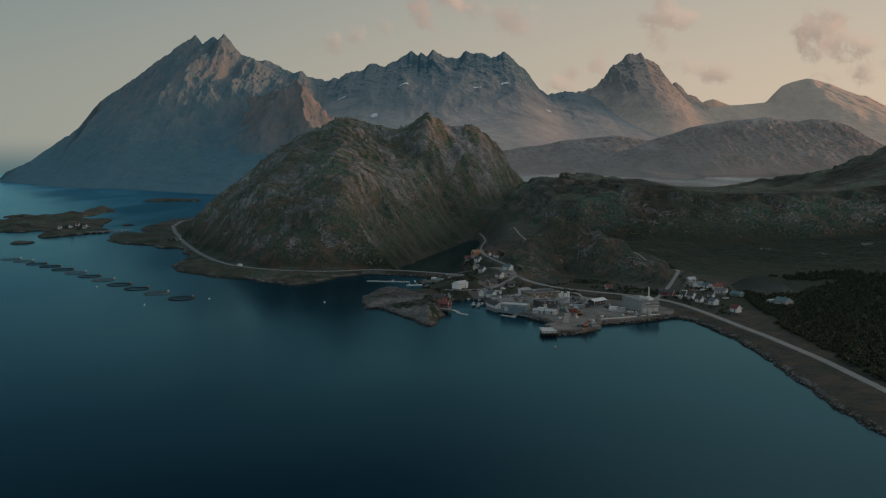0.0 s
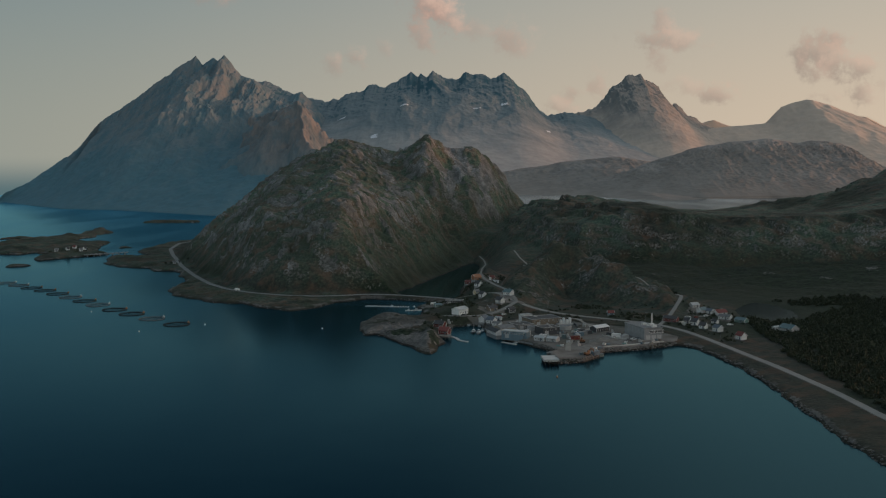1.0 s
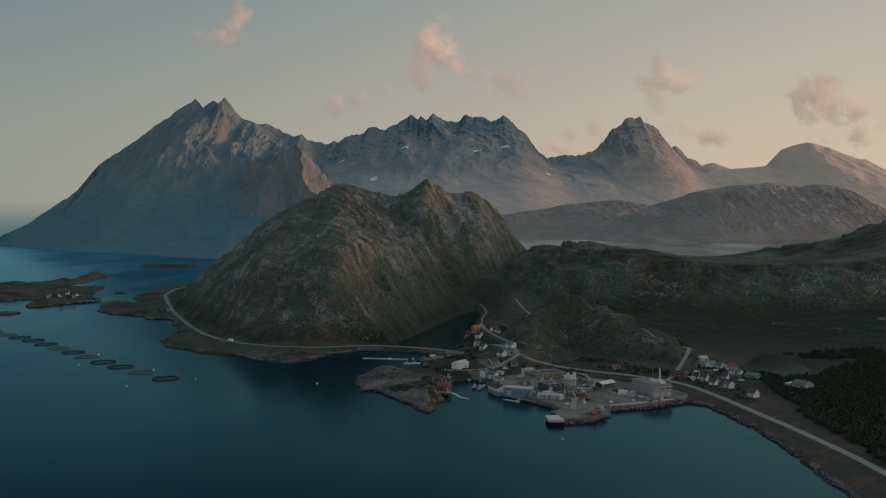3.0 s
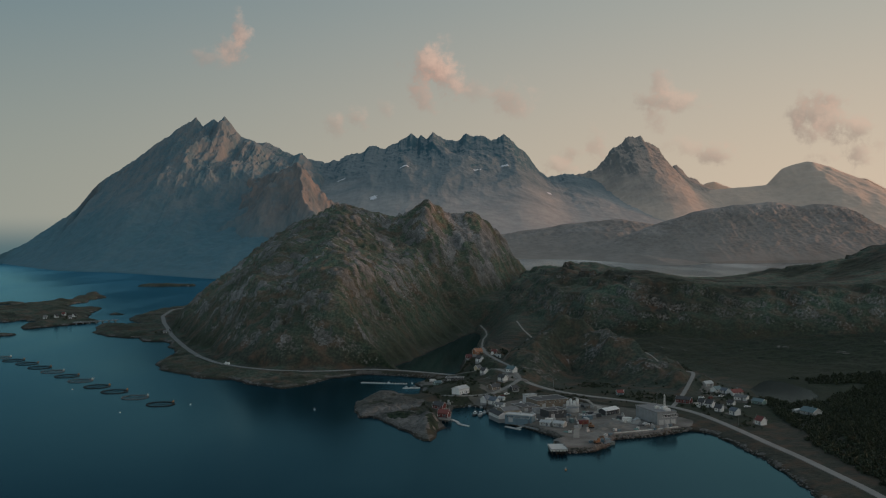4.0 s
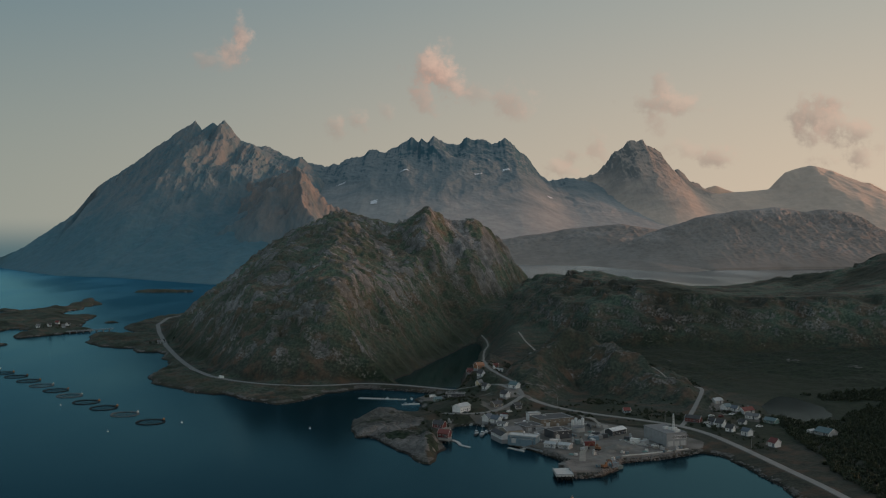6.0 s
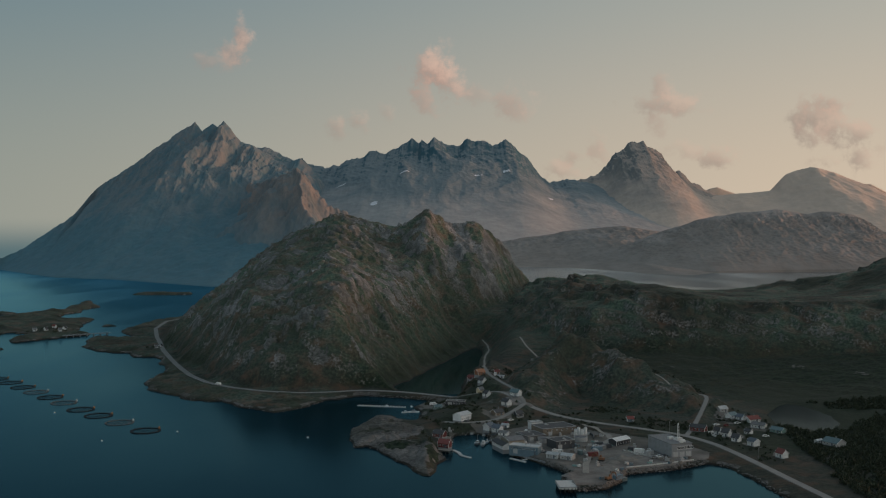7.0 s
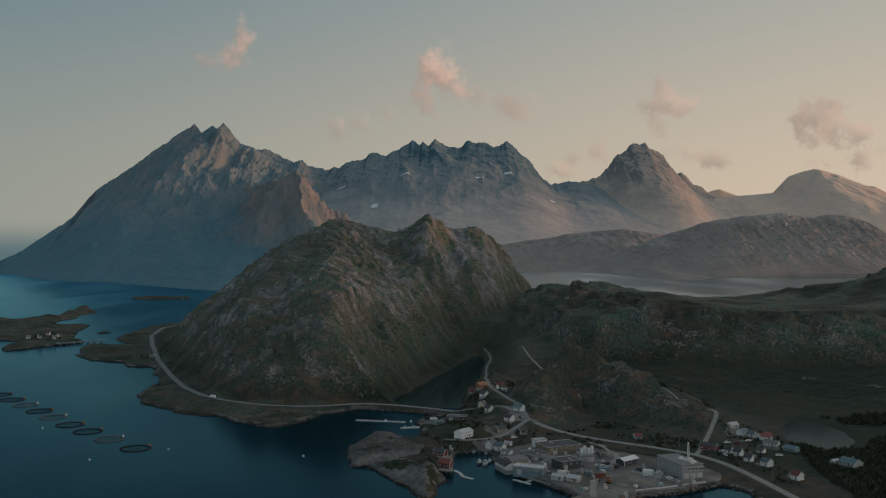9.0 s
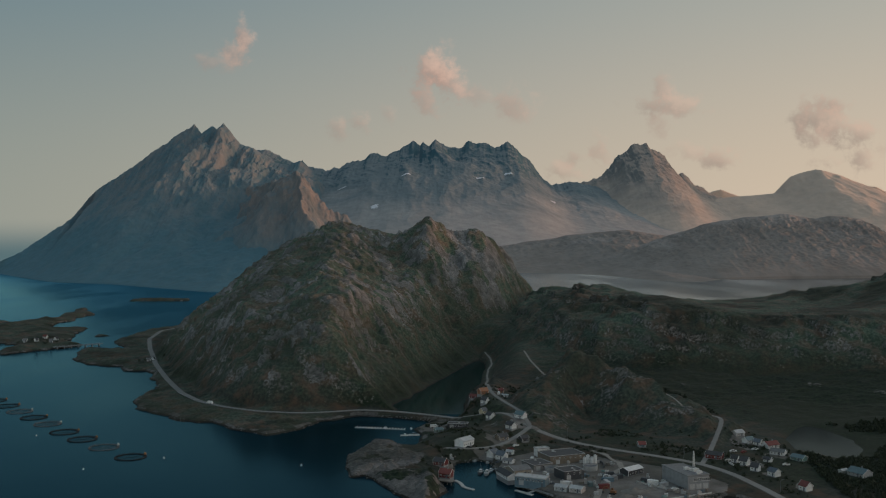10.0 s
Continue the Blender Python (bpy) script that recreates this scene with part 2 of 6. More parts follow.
def water_material(name, deep, wave=1.0, ior=1.333, tint=(1.0, 1.0, 1.0), rough=0.14):
    """Dark water under a wind-ruffled, tinted reflection."""
    m, t, b = material(name)
    p = place(t)
    ripple, swell, breeze = nnoise(t, p, 0.55, 4, 0.6), nnoise(t, p, 0.045, 3), nnoise(t, place(t, 1.0, 0.35, 1.0), 0.006, 4)
    t.nodes.remove(b)
    body, gloss, fres, mix, bump = (t.nodes.new("ShaderNode" + n) for n in ("BsdfDiffuse", "BsdfGlossy", "Fresnel", "MixShader", "Bump"))
    body.inputs[0].default_value, gloss.inputs[0].default_value = (*deep, 1), (*tint, 1)
    t.links.new(nmath(t, "ADD", rough, nmath(t, "MULTIPLY", nramp(t, breeze, 0.3, 0.7), 0.12)), gloss.inputs["Roughness"])
    fres.inputs["IOR"].default_value = ior
    bump.inputs["Strength"].default_value, bump.inputs["Distance"].default_value = 0.10 * wave, 1.0
    t.links.new(nmath(t, "ADD", nmath(t, "MULTIPLY", ripple, 0.10), nmath(t, "MULTIPLY", swell, 0.5)), bump.inputs["Height"])
    for n in (gloss, fres):
        t.links.new(bump.outputs[0], n.inputs["Normal"])
    t.links.new(fres.outputs[0], mix.inputs[0]), t.links.new(body.outputs[0], mix.inputs[1]), t.links.new(gloss.outputs[0], mix.inputs[2])
    t.links.new(mix.outputs[0], t.nodes["Material Output"].inputs[0])
    return m


LAND = land_material()
SEA = water_material("sea_water", (0.002, 0.009, 0.015), 1.7, 1.155, (0.34, 0.79, 1.0), 0.13)
LAKE = water_material("still_water", (0.026, 0.034, 0.038), 0.4, 1.17, (0.88, 0.93, 0.96), 0.12)
# tint and gloss darkened to stand in for the hill's reflection
INLET_WATER = water_material("darkened_inlet_water", (0.002, 0.005, 0.006), 0.3, 1.045, (0.30, 0.46, 0.52), 0.05)
POND_WATER = water_material("peaty_pond_water", (0.008, 0.009, 0.009), 1.0, 1.09, (0.72, 0.88, 0.95), 0.1)


# ---- height field tools ----
def lattice(ix, iy, seed):
    h = (ix.astype(np.int64) * 374761393 + iy.astype(np.int64) * 668265263 + seed * 974634533) & 0xFFFFFFFF
    h = ((h ^ (h >> 13)) * 1274126177) & 0xFFFFFFFF
    return ((h ^ (h >> 16)) & 0xFFFF) / 65535.0


def grain2(x, y, seed=0):
    """Gradient noise, about -0.7 to 0.7."""
    x0, y0 = np.floor(x), np.floor(y)
    fx, fy = x - x0, y - y0
    u, v = fx * fx * fx * (fx * (fx * 6 - 15) + 10), fy * fy * fy * (fy * (fy * 6 - 15) + 10)
    out = []
    for j in (0, 1):
        for i in (0, 1):
            a = lattice(x0 + i, y0 + j, seed) * 6.2832
            out.append(np.cos(a) * (fx - i) + np.sin(a) * (fy - j))
    return (out[0] * (1 - u) + out[1] * u) * (1 - v) + (out[2] * (1 - u) + out[3] * u) * v


def fbm(x, y, size, octaves=5, seed=0, gain=0.5):
    total, amp, k = 0.0, 1.0, 1.0 / size
    for o in range(octaves):
        total = total + amp * grain2(x * k + 17.3 * o, y * k - 9.1 * o, seed + o)
        amp, k = amp * gain, k * 2.03
    return total


def crags(x, y, size, octaves=4, seed=0, gain=0.5):
    """Ridged noise, 0 in the gullies to about 1 on the ribs."""
    total, amp, k, norm = 0.0, 1.0, 1.0 / size, 0.0
    for o in range(octaves):
        r = 1 - np.abs(grain2(x * k + 31.7 * o, y * k + 5.3 * o, seed + o)) * 2.0
        total, norm = total + amp * r * r, norm + amp
        amp, k = amp * gain, k * 2.1
    return total / norm


def lumps(x, y, size, octaves=3, seed=0, gain=0.55):
    """Ice-rounded humps, 0 in the creases between them to about 1."""
    total, amp, k, norm = 0.0, 1.0, 1.0 / size, 0.0
    for o in range(octaves):
        total, norm = total + amp * np.minimum(np.abs(grain2(x * k + 11.1 * o, y * k + 7.7 * o, seed + o)) * 2.6, 1.0), norm + amp
        amp, k = amp * gain, k * 2.2
    return total / norm


def step(x, lo, hi):
    t = np.clip((x - lo) / (hi - lo), 0, 1)
    return t * t * (3 - 2 * t)


def inside_distance(x, y, poly):
    """Signed distance to a closed outline, positive inside."""
    d = np.full(x.shape, 1e9)
    inside = np.zeros(x.shape, bool)
    for (ax, ay), (bx, by) in zip(poly, poly[1:] + poly[:1]):
        ex, ey = bx - ax, by - ay
        t = np.clip(((x - ax) * ex + (y - ay) * ey) / (ex * ex + ey * ey + 1e-9), 0, 1)
        d = np.minimum(d, (x - ax - t * ex) ** 2 + (y - ay - t * ey) ** 2)
        if ay != by:
            inside ^= ((ay > y) != (by > y)) & (x < ex * (y - ay) / ey + ax)
    return np.where(inside, 1, -1) * np.sqrt(d)


def along(x, y, line):
    """Distance to an open line of (x, y, z) and the line's z at the nearest place."""
    d, z = np.full(x.shape, 1e9), np.zeros(x.shape)
    for (ax, ay, az), (bx, by, bz) in zip(line, line[1:]):
        ex, ey = bx - ax, by - ay
        t = np.clip(((x - ax) * ex + (y - ay) * ey) / (ex * ex + ey * ey + 1e-9), 0, 1)
        r = np.hypot(x - ax - t * ex, y - ay - t * ey)
        near = r < d
        d, z = np.where(near, r, d), np.where(near, az + t * (bz - az), z)
    return d, z


def beside(x, y, line, reach):
    """As along(), but only within reach of the line; elsewhere far off."""
    d, z = np.full(x.shape, 1e9), np.zeros(x.shape)
    for k in range(0, len(line) - 1, 8):
        run = line[k:k + 9]
        xs, ys = [p[0] for p in run], [p[1] for p in run]
        near = (x > min(xs) - reach) & (x < max(xs) + reach) & (y > min(ys) - reach) & (y < max(ys) + reach)
        if near.any():
            r, q = along(x[near], y[near], run)
            closer = r < d[near]
            d[near], z[near] = np.where(closer, r, d[near]), np.where(closer, q, z[near])
    return d, z


def soft_height(x, y, line):
    """The line's z, blended between its near stretches."""
    num, den = 0.0, 0.0
    for (ax, ay, az), (bx, by, bz) in zip(line, line[1:]):
        n = max(1, min(6, int(math.hypot(bx - ax, by - ay) / 40)))
        for i in range(n):
            t = (i + 0.5) / n
            w = 1.0 / ((x - ax - t * (bx - ax)) ** 2 + (y - ay - t * (by - ay)) ** 2 + 300.0) ** 2
            num, den = num + w * (az + t * (bz - az)), den + w
    return num / den


# ---- the coast, in metres from the camera's first place ----
ROAD_SHORE = [(900, -540), (420, -202), (262, 81), (205, 243), (184, 354), (181, 390), (179, 416), (176, 450), (179, 487), (180, 524), (181, 579), (179, 606), (173, 648), (165, 675)]
QUAY_FRONT = [(158, 679), (135, 664), (105, 653), (99, 636), (88, 621), (76, 617), (66, 617), (67, 645), (72, 649), (69, 662), (61, 676), (53, 690), (42, 702)]
HARBOUR = [(42, 711), (31, 741), (30, 757), (22, 768), (9, 761), (6, 741), (-1, 728), (0, 691)]
SKERRY = [(-4, 667), (-7, 651), (-12, 653), (-23, 675), (-36, 706), (-49, 729), (-57, 725), (-65, 752), (-65, 772), (-57, 810), (-51, 834), (-36, 832), (-31, 814), (-21, 810)]
BOAT_BASIN = [(-18, 844), (-22, 871), (-17, 894), (4, 906), (12, 894), (6, 896), (-40, 918), (-68, 926)]
HEADLAND = [(-80, 918), (-89, 906), (-98, 903), (-112, 868), (-132, 848), (-159, 871), (-181, 888), (-209, 906), (-233, 925), (-257, 946), (-265, 960), (-271, 991), (-278, 1053), (-305, 1158), (-322, 1184)]
SPIT = [(-346, 1184), (-361, 1216), (-383, 1226), (-411, 1257), (-442, 1292), (-460, 1355), (-462, 1404), (-423, 1380), (-404, 1382), (-453, 1465), (-457, 1566), (-452, 1636), (-390, 1796), (-340, 1998), (-380, 2200), (-500, 2500), (-600, 2646), (-600, 3105), (2600, 3105), (2600, -540)]
MAINLAND = ROAD_SHORE + QUAY_FRONT + HARBOUR + SKERRY + BOAT_BASIN + HEADLAND + SPIT
INLET = [(-44, 933), (-46, 975), (-30, 1034), (-9, 1108), (10, 1180), (29, 1255), (42, 1300), (47, 1244), (42, 1170), (36, 1104), (22, 1040), (16, 984), (15, 940), (8, 915)]
ISLAND = [(-720, 1458), (-608, 1422), (-604, 1454), (-586, 1466), (-556, 1350), (-540, 1322), (-529, 1342), (-512, 1380), (-493, 1422), (-513, 1478), (-551, 1567), (-568, 1658), (-612, 1658), (-625, 1717), (-643, 1933), (-714, 2066), (-681, 1836), (-708, 1810), (-720, 1681), (-760, 1593)]
ISLETS = [[(-775, 1755), (-735, 1750), (-725, 1782), (-770, 1801)], [(-546, 1242), (-528, 1250), (-522, 1269), (-545, 1261)], [(-505, 1539), (-488, 1550), (-494, 1573), (-512, 1559)], [(-690, 2282), (-560, 2295), (-575, 2349), (-700, 2329)]]
POND = [(235, 818), (258, 860), (271, 871), (283, 857), (290, 814), (283, 779), (268, 757), (250, 757), (240, 770), (231, 786)]
HILL_FOOT = [(-46, 945), (-50, 980), (-34, 1040), (-13, 1112), (6, 1186), (26, 1262), (54, 1330), (112, 1431), (152, 1539), (168, 1660), (150, 1769), (70, 1823), (-100, 1796), (-300, 1674), (-414, 1566), (-398, 1458), (-358, 1336), (-312, 1215), (-267, 1110), (-229, 1026), (-203, 983), (-180, 959), (-149, 937), (-119, 932), (-90, 938), (-70, 948)]
HILL_CREST = [(-400, 1296, 6), (-335, 1290, 36), (-293, 1336, 60), (-278, 1366, 70), (-263, 1396, 86), (-250, 1440, 104), (-232, 1476, 121), (-206, 1480, 134), (-180, 1490, 147), (-156, 1496, 158), (-140, 1496, 161), (-108, 1491, 154), (-68, 1486, 148), (-40, 1480, 156), (-13, 1472, 168), (14, 1486, 160), (38, 1526, 154), (60, 1600, 138), (77, 1626, 120), (105, 1656, 92), (128, 1681, 66)]
HILL_GULLY = [(-75, 1470, 4), (-52, 1420, 13), (-30, 1370, 15), (-8, 1325, 12), (14, 1290, 8), (30, 1270, 2)]
HILL_SPUR = [(-150, 1492, 162), (-140, 1350, 136), (-130, 1215, 114), (-112, 1080, 92), (-100, 999, 66), (-104, 952, 46)]
HILL_RIB = [(-14, 1472, 164), (2, 1364, 126), (-18, 1256, 92), (-24, 1161, 62), (-30, 1080, 40)]
HILL_WEST = [(-168, 1430, 142), (-185, 1323, 122), (-190, 1188, 97), (-190, 1080, 66), (-190, 999, 36)]
PLATEAU = [(62, 1249), (86, 1188), (130, 1080), (200, 1046), (300, 1040), (420, 1019), (520, 959), (640, 810), (800, 702), (2500, 405), (2500, 2350), (1300, 2150), (960, 1700), (560, 1570), (430, 1500), (300, 1450), (200, 1552), (130, 1660), (84, 1667), (56, 1512), (52, 1350)]
# from x = 720 on this is unseen ground, added to shade the bay
PLATEAU_CREST = [(120, 1606, 74), (143, 1492, 86), (160, 1364, 88), (172, 1242, 90), (205, 1262, 80), (250, 1303, 69), (310, 1330, 66), (395, 1350, 61), (430, 1370, 64), (464, 1390, 74), (505, 1400, 84), (548, 1400, 97), (620, 1400, 116), (720, 1400, 150), (900, 1420, 230), (1150, 1450, 250), (1500, 1500, 275), (2300, 1500, 310)]
KNOLL = [(62, 853, 14), (85, 925, 33), (108, 945, 41), (128, 932, 36), (150, 902, 32), (172, 871, 26), (190, 840, 16)]
COAST_ROAD = [(8, 900), (-15, 915), (-40, 929), (-72, 936), (-90, 926), (-119, 918), (-149, 923), (-183, 944), (-211, 971), (-239, 1017), (-279, 1112), (-323, 1224), (-368, 1355), (-404, 1472), (-422, 1593), (-380, 1701)]
MAIN_ROAD = [(214, 324), (208, 446), (205, 520), (201, 556), (197, 591), (193, 614), (187, 652), (182, 682), (174, 716), (161, 741), (134, 764), (113, 780), (91, 799), (75, 814), (61, 829), (52, 848), (44, 871), (26, 888), (8, 900)]
HOOK_ROAD = [(161, 741), (169, 760), (181, 790), (197, 828), (204, 850), (203, 867), (198, 886)]
VILLAGE_LANE = [(61, 829), (56, 864), (46, 902), (38, 932), (36, 972), (33, 1010)]
HARBOUR_LANE = [(61, 829), (48, 807), (36, 786), (24, 778), (10, 776), (-2, 780)]
HILL_TRACK = [(82, 1148), (84, 1096), (91, 1041), (104, 983)]
KNOLL_TRACK = [(165, 969), (169, 898), (177, 856)]
VALLEY_TRACK = [(33, 1010), (38, 1050), (42, 1090), (43, 1130), (46, 1175), (52, 1215), (52, 1255), (47, 1300)]


def smax(a, b, k):
    return np.logaddexp(a / k, b / k) * k


def natural(x, y):
    """Height of the ground before roads are cut, and the masks that dress it."""
    warp = 3.4 * fbm(x, y, 22, 4, 3) + (10.0 * fbm(x, y, 75, 4, 4) + 4.0 * fbm(x, y, 26, 3, 6)) * step(-x, 90, 180)
    built = step(x, 28, 40) * step(-x, -166, -156) * step(y, 594, 610) * step(-y, -740, -724)
    causeway = step(x, -90, -75) * step(-x, -14, 0) * step(y, 891, 902) * step(-y, -953, -942)
    d = inside_distance(x, y, MAINLAND) + warp * (1 - built) * (1 - 0.8 * causeway)
    d = np.minimum(d, -(inside_distance(x, y, INLET) + 0.6 * warp))
    isl = inside_distance(x, y, ISLAND) + 2.2 * warp
    for s in ISLETS:
        isl = np.maximum(isl, inside_distance(x, y, s) + 1.3 * warp)
    d = np.maximum(d, isl)
    land = 1.6 * np.tanh(np.maximum(d, 0) / 3.0) + 3.4 * (1 - np.exp(-np.maximum(d, 0) / 26))
    land = land + 0.5 * fbm(x, y, 14, 4, 8) * step(d, 1, 12)
    land = land + np.where(isl > 0, np.minimum(np.maximum(isl, 0) * 0.10, 4.5) * (0.8 + fbm(x, y, 60, 3, 12)), 0)
    land = land + 3.4 * (lumps(x, y, 21, 4, 14, 0.62) - 0.35) * step(d, 2, 14) * step(-x, 75, 95) * (isl < 0)
    h = np.where(d > 0, land, np.maximum(0.45 * d - 0.3, -9))
    # bare skerry and the green mound behind it
    sk = inside_distance(x, y, [(-8, 653), (-65, 736), (-66, 796), (-50, 832), (-24, 810), (-2, 756), (2, 695)]) + 2 * fbm(x, y, 16, 3, 21)
    h = h + np.where(d > 0, step(sk, 0, 14) * (0.6 + 2.0 * (lumps(x + 0.4 * y, y, 14, 3, 76, 0.6) - 0.4) + 1.6 * fbm(x, y, 34, 4, 22) + 1.8 * (crags(x + 0.4 * y, y, 11, 4, 24, 0.55) - 0.4)) + 4.5 * step(-np.hypot((x + 9) / 7, (y - 700) / 42), -1, -0.2), 0)
    h = h + 7.0 * np.exp(-(((x - 14) / 24) ** 2 + ((y - 805) / 35) ** 2)) * step(d, 0, 10)
    # inland ground, knoll, plateau, slopes
    valley = 24 * step(y, 864, 1188) * step(x, -10, 34) * step(d, 0, 40) + 14 * step(y, 1188, 1458) * step(x, 10, 60)
    lr, lz = along(x, y, [(56, 837, 9), (44, 878, 12), (34, 932, 14), (38, 992, 14)])
    h = h + lz * np.exp(-(lr / 16) ** 2) * step(d, 0, 8)
    h = h + valley + np.maximum(x - 300, 0) * 0.085 * step(d, 0, 60) * step(-y, -1215, -945)
    kr, kz = along(x, y, KNOLL)
    kz = kz * (1.05 + 0.4 * fbm(x, y, 40, 4, 31))
    band = crags(0.5 * x - 0.62 * y + 8 * fbm(x, y, 40, 3, 35), 0.55 * (x + y), 20, 4, 33, 0.55)
    h = smax(h, (kz + 14) * np.exp(-(kr / 42) ** 2.0) - 14 + 4 * (band - 0.35) * np.exp(-(kr / 46) ** 2), 1.6)
    h = h + 3.2 * (lumps(x, y, 44, 4, 79, 0.6) - 0.35) * step(h, 4.5, 10) * step(d, 20, 60)
    e = inside_distance(x, y, PLATEAU) + 14 * fbm(x, y, 90, 4, 41)
    pr, pz = along(x, y, PLATEAU_CREST)[0], soft_height(x, y, PLATEAU_CREST)
    foot = np.interp(e, [-40, 0, 22, 50, 90, 160, 220], [-30, 6, 34, 58, 74, 88, 100]) + 9 * (crags(x, 0.5 * y, 44, 4, 44) - 0.4) * step(e, 0, 50) + 4 * (lumps(x, y, 22, 3, 78, 0.6) - 0.4)
    top = smax(pz - 0.06 * pr + 4 * fbm(x, y, 70, 5, 46) + 1.8 * (lumps(x, y, 26, 3, 77, 0.6) - 0.4), 48 + 10 * fbm(x, y, 120, 3, 47), 6)
    bed = (foot + 0.2 * x + 12 * fbm(x, y, 50, 4, 48)) / 15.0
    foot = foot + 15 * 0.5 * (step(bed - np.floor(bed), 0.5, 0.95) - (bed - np.floor(bed))) * step(e, 5, 40)
    plateau = np.where(e > -35, np.minimum(foot + np.maximum(pz - 90, 0) * step(e, 40, 220), top), -30)
    h = np.where(e > -35, smax(h, plateau, 3.0), h)
    upland = step(y + 0.5 * x, 1490, 1620) * step(x, 60, 140)
    h = np.maximum(h, -9 + 59 * upland)
    # the rocky hill on the headland
    g = inside_distance(x, y, HILL_FOOT) + 9 * fbm(x, y, 55, 4, 51)
    cliff = step(x, 5, 70) * step(y, 1260, 1400)
    foot = np.interp(g * (1 + 0.45 * cliff), [-20, 0, 14, 40, 90, 130, 200, 400], [-16, 2, 18, 50, 112, 160, 220, 330])
    lean = x + 0.35 * y + 12 * fbm(x, y, 70, 3, 52)
    foot = foot + (9 * (crags(lean, 0.6 * y, 48, 5, 53, 0.55) - 0.45) + 4 * (crags(x, y, 18, 4, 57, 0.6) - 0.45)) * step(g, 4, 40)
    ridge = np.full(x.shape, -30.0)
    for line, w in ((HILL_CREST, 0.90), (HILL_SPUR, 0.50 + 0.20 * step(-x, 210, 300)), (HILL_RIB, 0.60), (HILL_WEST, 0.75)):
        rr, rz = along(x, y, line)
        ridge = smax(ridge, rz - w * np.sqrt(rr * rr + 160) + w * 12.6, 8.0)
    ridge = ridge + 7 * (crags(lean, 0.55 * y, 62, 5, 61, 0.55) - 0.5) + 3.5 * (crags(lean, y, 19, 4, 67, 0.6) - 0.45) + 4 * fbm(x, y, 120, 3, 63)
    knobs = 6.5 * (lumps(lean, 0.75 * y, 26, 4, 75, 0.62) - 0.4)
    foot, ridge = foot + knobs * step(g, 6, 40), ridge + knobs
    k = np.clip(0.5 + (ridge - foot) / 24, 0, 1)
    hill = foot * k + ridge * (1 - k) - 6 * k * (1 - k)
    # the gully that parts the eastern summit from the dome
    gr, gz = along(x, y, HILL_GULLY)
    hill = hill - gz * np.exp(-(gr / 15) ** 2)
    # tilted rock ledges, and upright joints in the eastern cliff
    bed = (hill + 0.30 * x + 14 * fbm(x, y, 50, 4, 69)) / 10.0
    part_up = bed - np.floor(bed)
    hill = hill + 10 * 0.60 * (step(part_up, 0.5, 0.95) - part_up) * step(g, 8, 40) * step(fbm(x, y, 60, 3, 73), -0.35, 0.15) * (1 - 0.7 * cliff)
    hill = hill + 5 * (crags(x + 0.8 * y + 6 * fbm(x, y, 30, 3, 64), 0.1 * y, 17, 3, 66, 0.6) - 0.5) * cliff * step(g, 6, 30)
    h = np.where(g > -18, smax(h, np.where(g > -18, hill, -30), 1.5), h)
    # the pond's hollow
    pd = inside_distance(x, y, POND) + 1.5 * fbm(x, y, 15, 3, 71)
    h = np.where(pd > -14, np.minimum(h, 4.6 - 0.14 * pd), h)
    # the quay's levelled yard
    yard = inside_distance(x, y, [(160, 683), (135, 667), (106, 656), (99, 637), (88, 622), (68, 620), (69, 645), (74, 651), (70, 663), (62, 678), (54, 691), (43, 705), (42, 716), (34, 741), (40, 764), (70, 788), (110, 756), (150, 726), (165, 697)])
    h = np.where(d > 0, h * (1 - step(yard, -3, 2)) + 3.1 * step(yard, -3, 2), h)
    return h, dict(d=d, hill=g, knoll=kr, plateau=e, skerry=sk, yard=yard, isl=isl)


def road_heights(line, lift=0.0):
    pts = np.array(line, float)
    seg = np.r_[0, np.cumsum(np.hypot(*np.diff(pts, axis=0).T))]
    s = np.arange(0, seg[-1], 4.0)
    x, y = np.interp(s, seg, pts[:, 0]), np.interp(s, seg, pts[:, 1])
    for _ in range(6):
        x[1:-1], y[1:-1] = (x[:-2] + 2 * x[1:-1] + x[2:]) / 4, (y[:-2] + 2 * y[1:-1] + y[2:]) / 4
    z = np.maximum(natural(x, y)[0], 3.6)
    for _ in range(60):
        z[1:-1] = (z[:-2] + 2 * z[1:-1] + z[2:]) / 4
    return list(zip(x.tolist(), y.tolist(), (z + lift).tolist()))


ROADS = [("coast", road_heights(COAST_ROAD), 5.0), ("main", road_heights(MAIN_ROAD), 4.8), ("hook", road_heights(HOOK_ROAD), 2.8),
         ("lane", road_heights(VILLAGE_LANE), 3.0), ("harbour", road_heights(HARBOUR_LANE), 3.6)]
TRACKS = [("hill", road_heights(HILL_TRACK), 1.6), ("knoll", road_heights(KNOLL_TRACK), 1.0), ("valley", road_heights(VALLEY_TRACK), 1.8)]


def height(x, y, masks=False):
    h, m = natural(x, y)
    for name, line, width in ROADS + TRACKS:
        r, z = beside(x, y, line, 14.0)
        k = 1 - step(r, width * 0.5 + 0.8, width * 0.5 + 7.0)
        h = h * (1 - k) + (z - 0.12) * k
        m["road"] = np.minimum(m.get("road", 1e9), r - width / 2)
    return (h, m) if masks else h


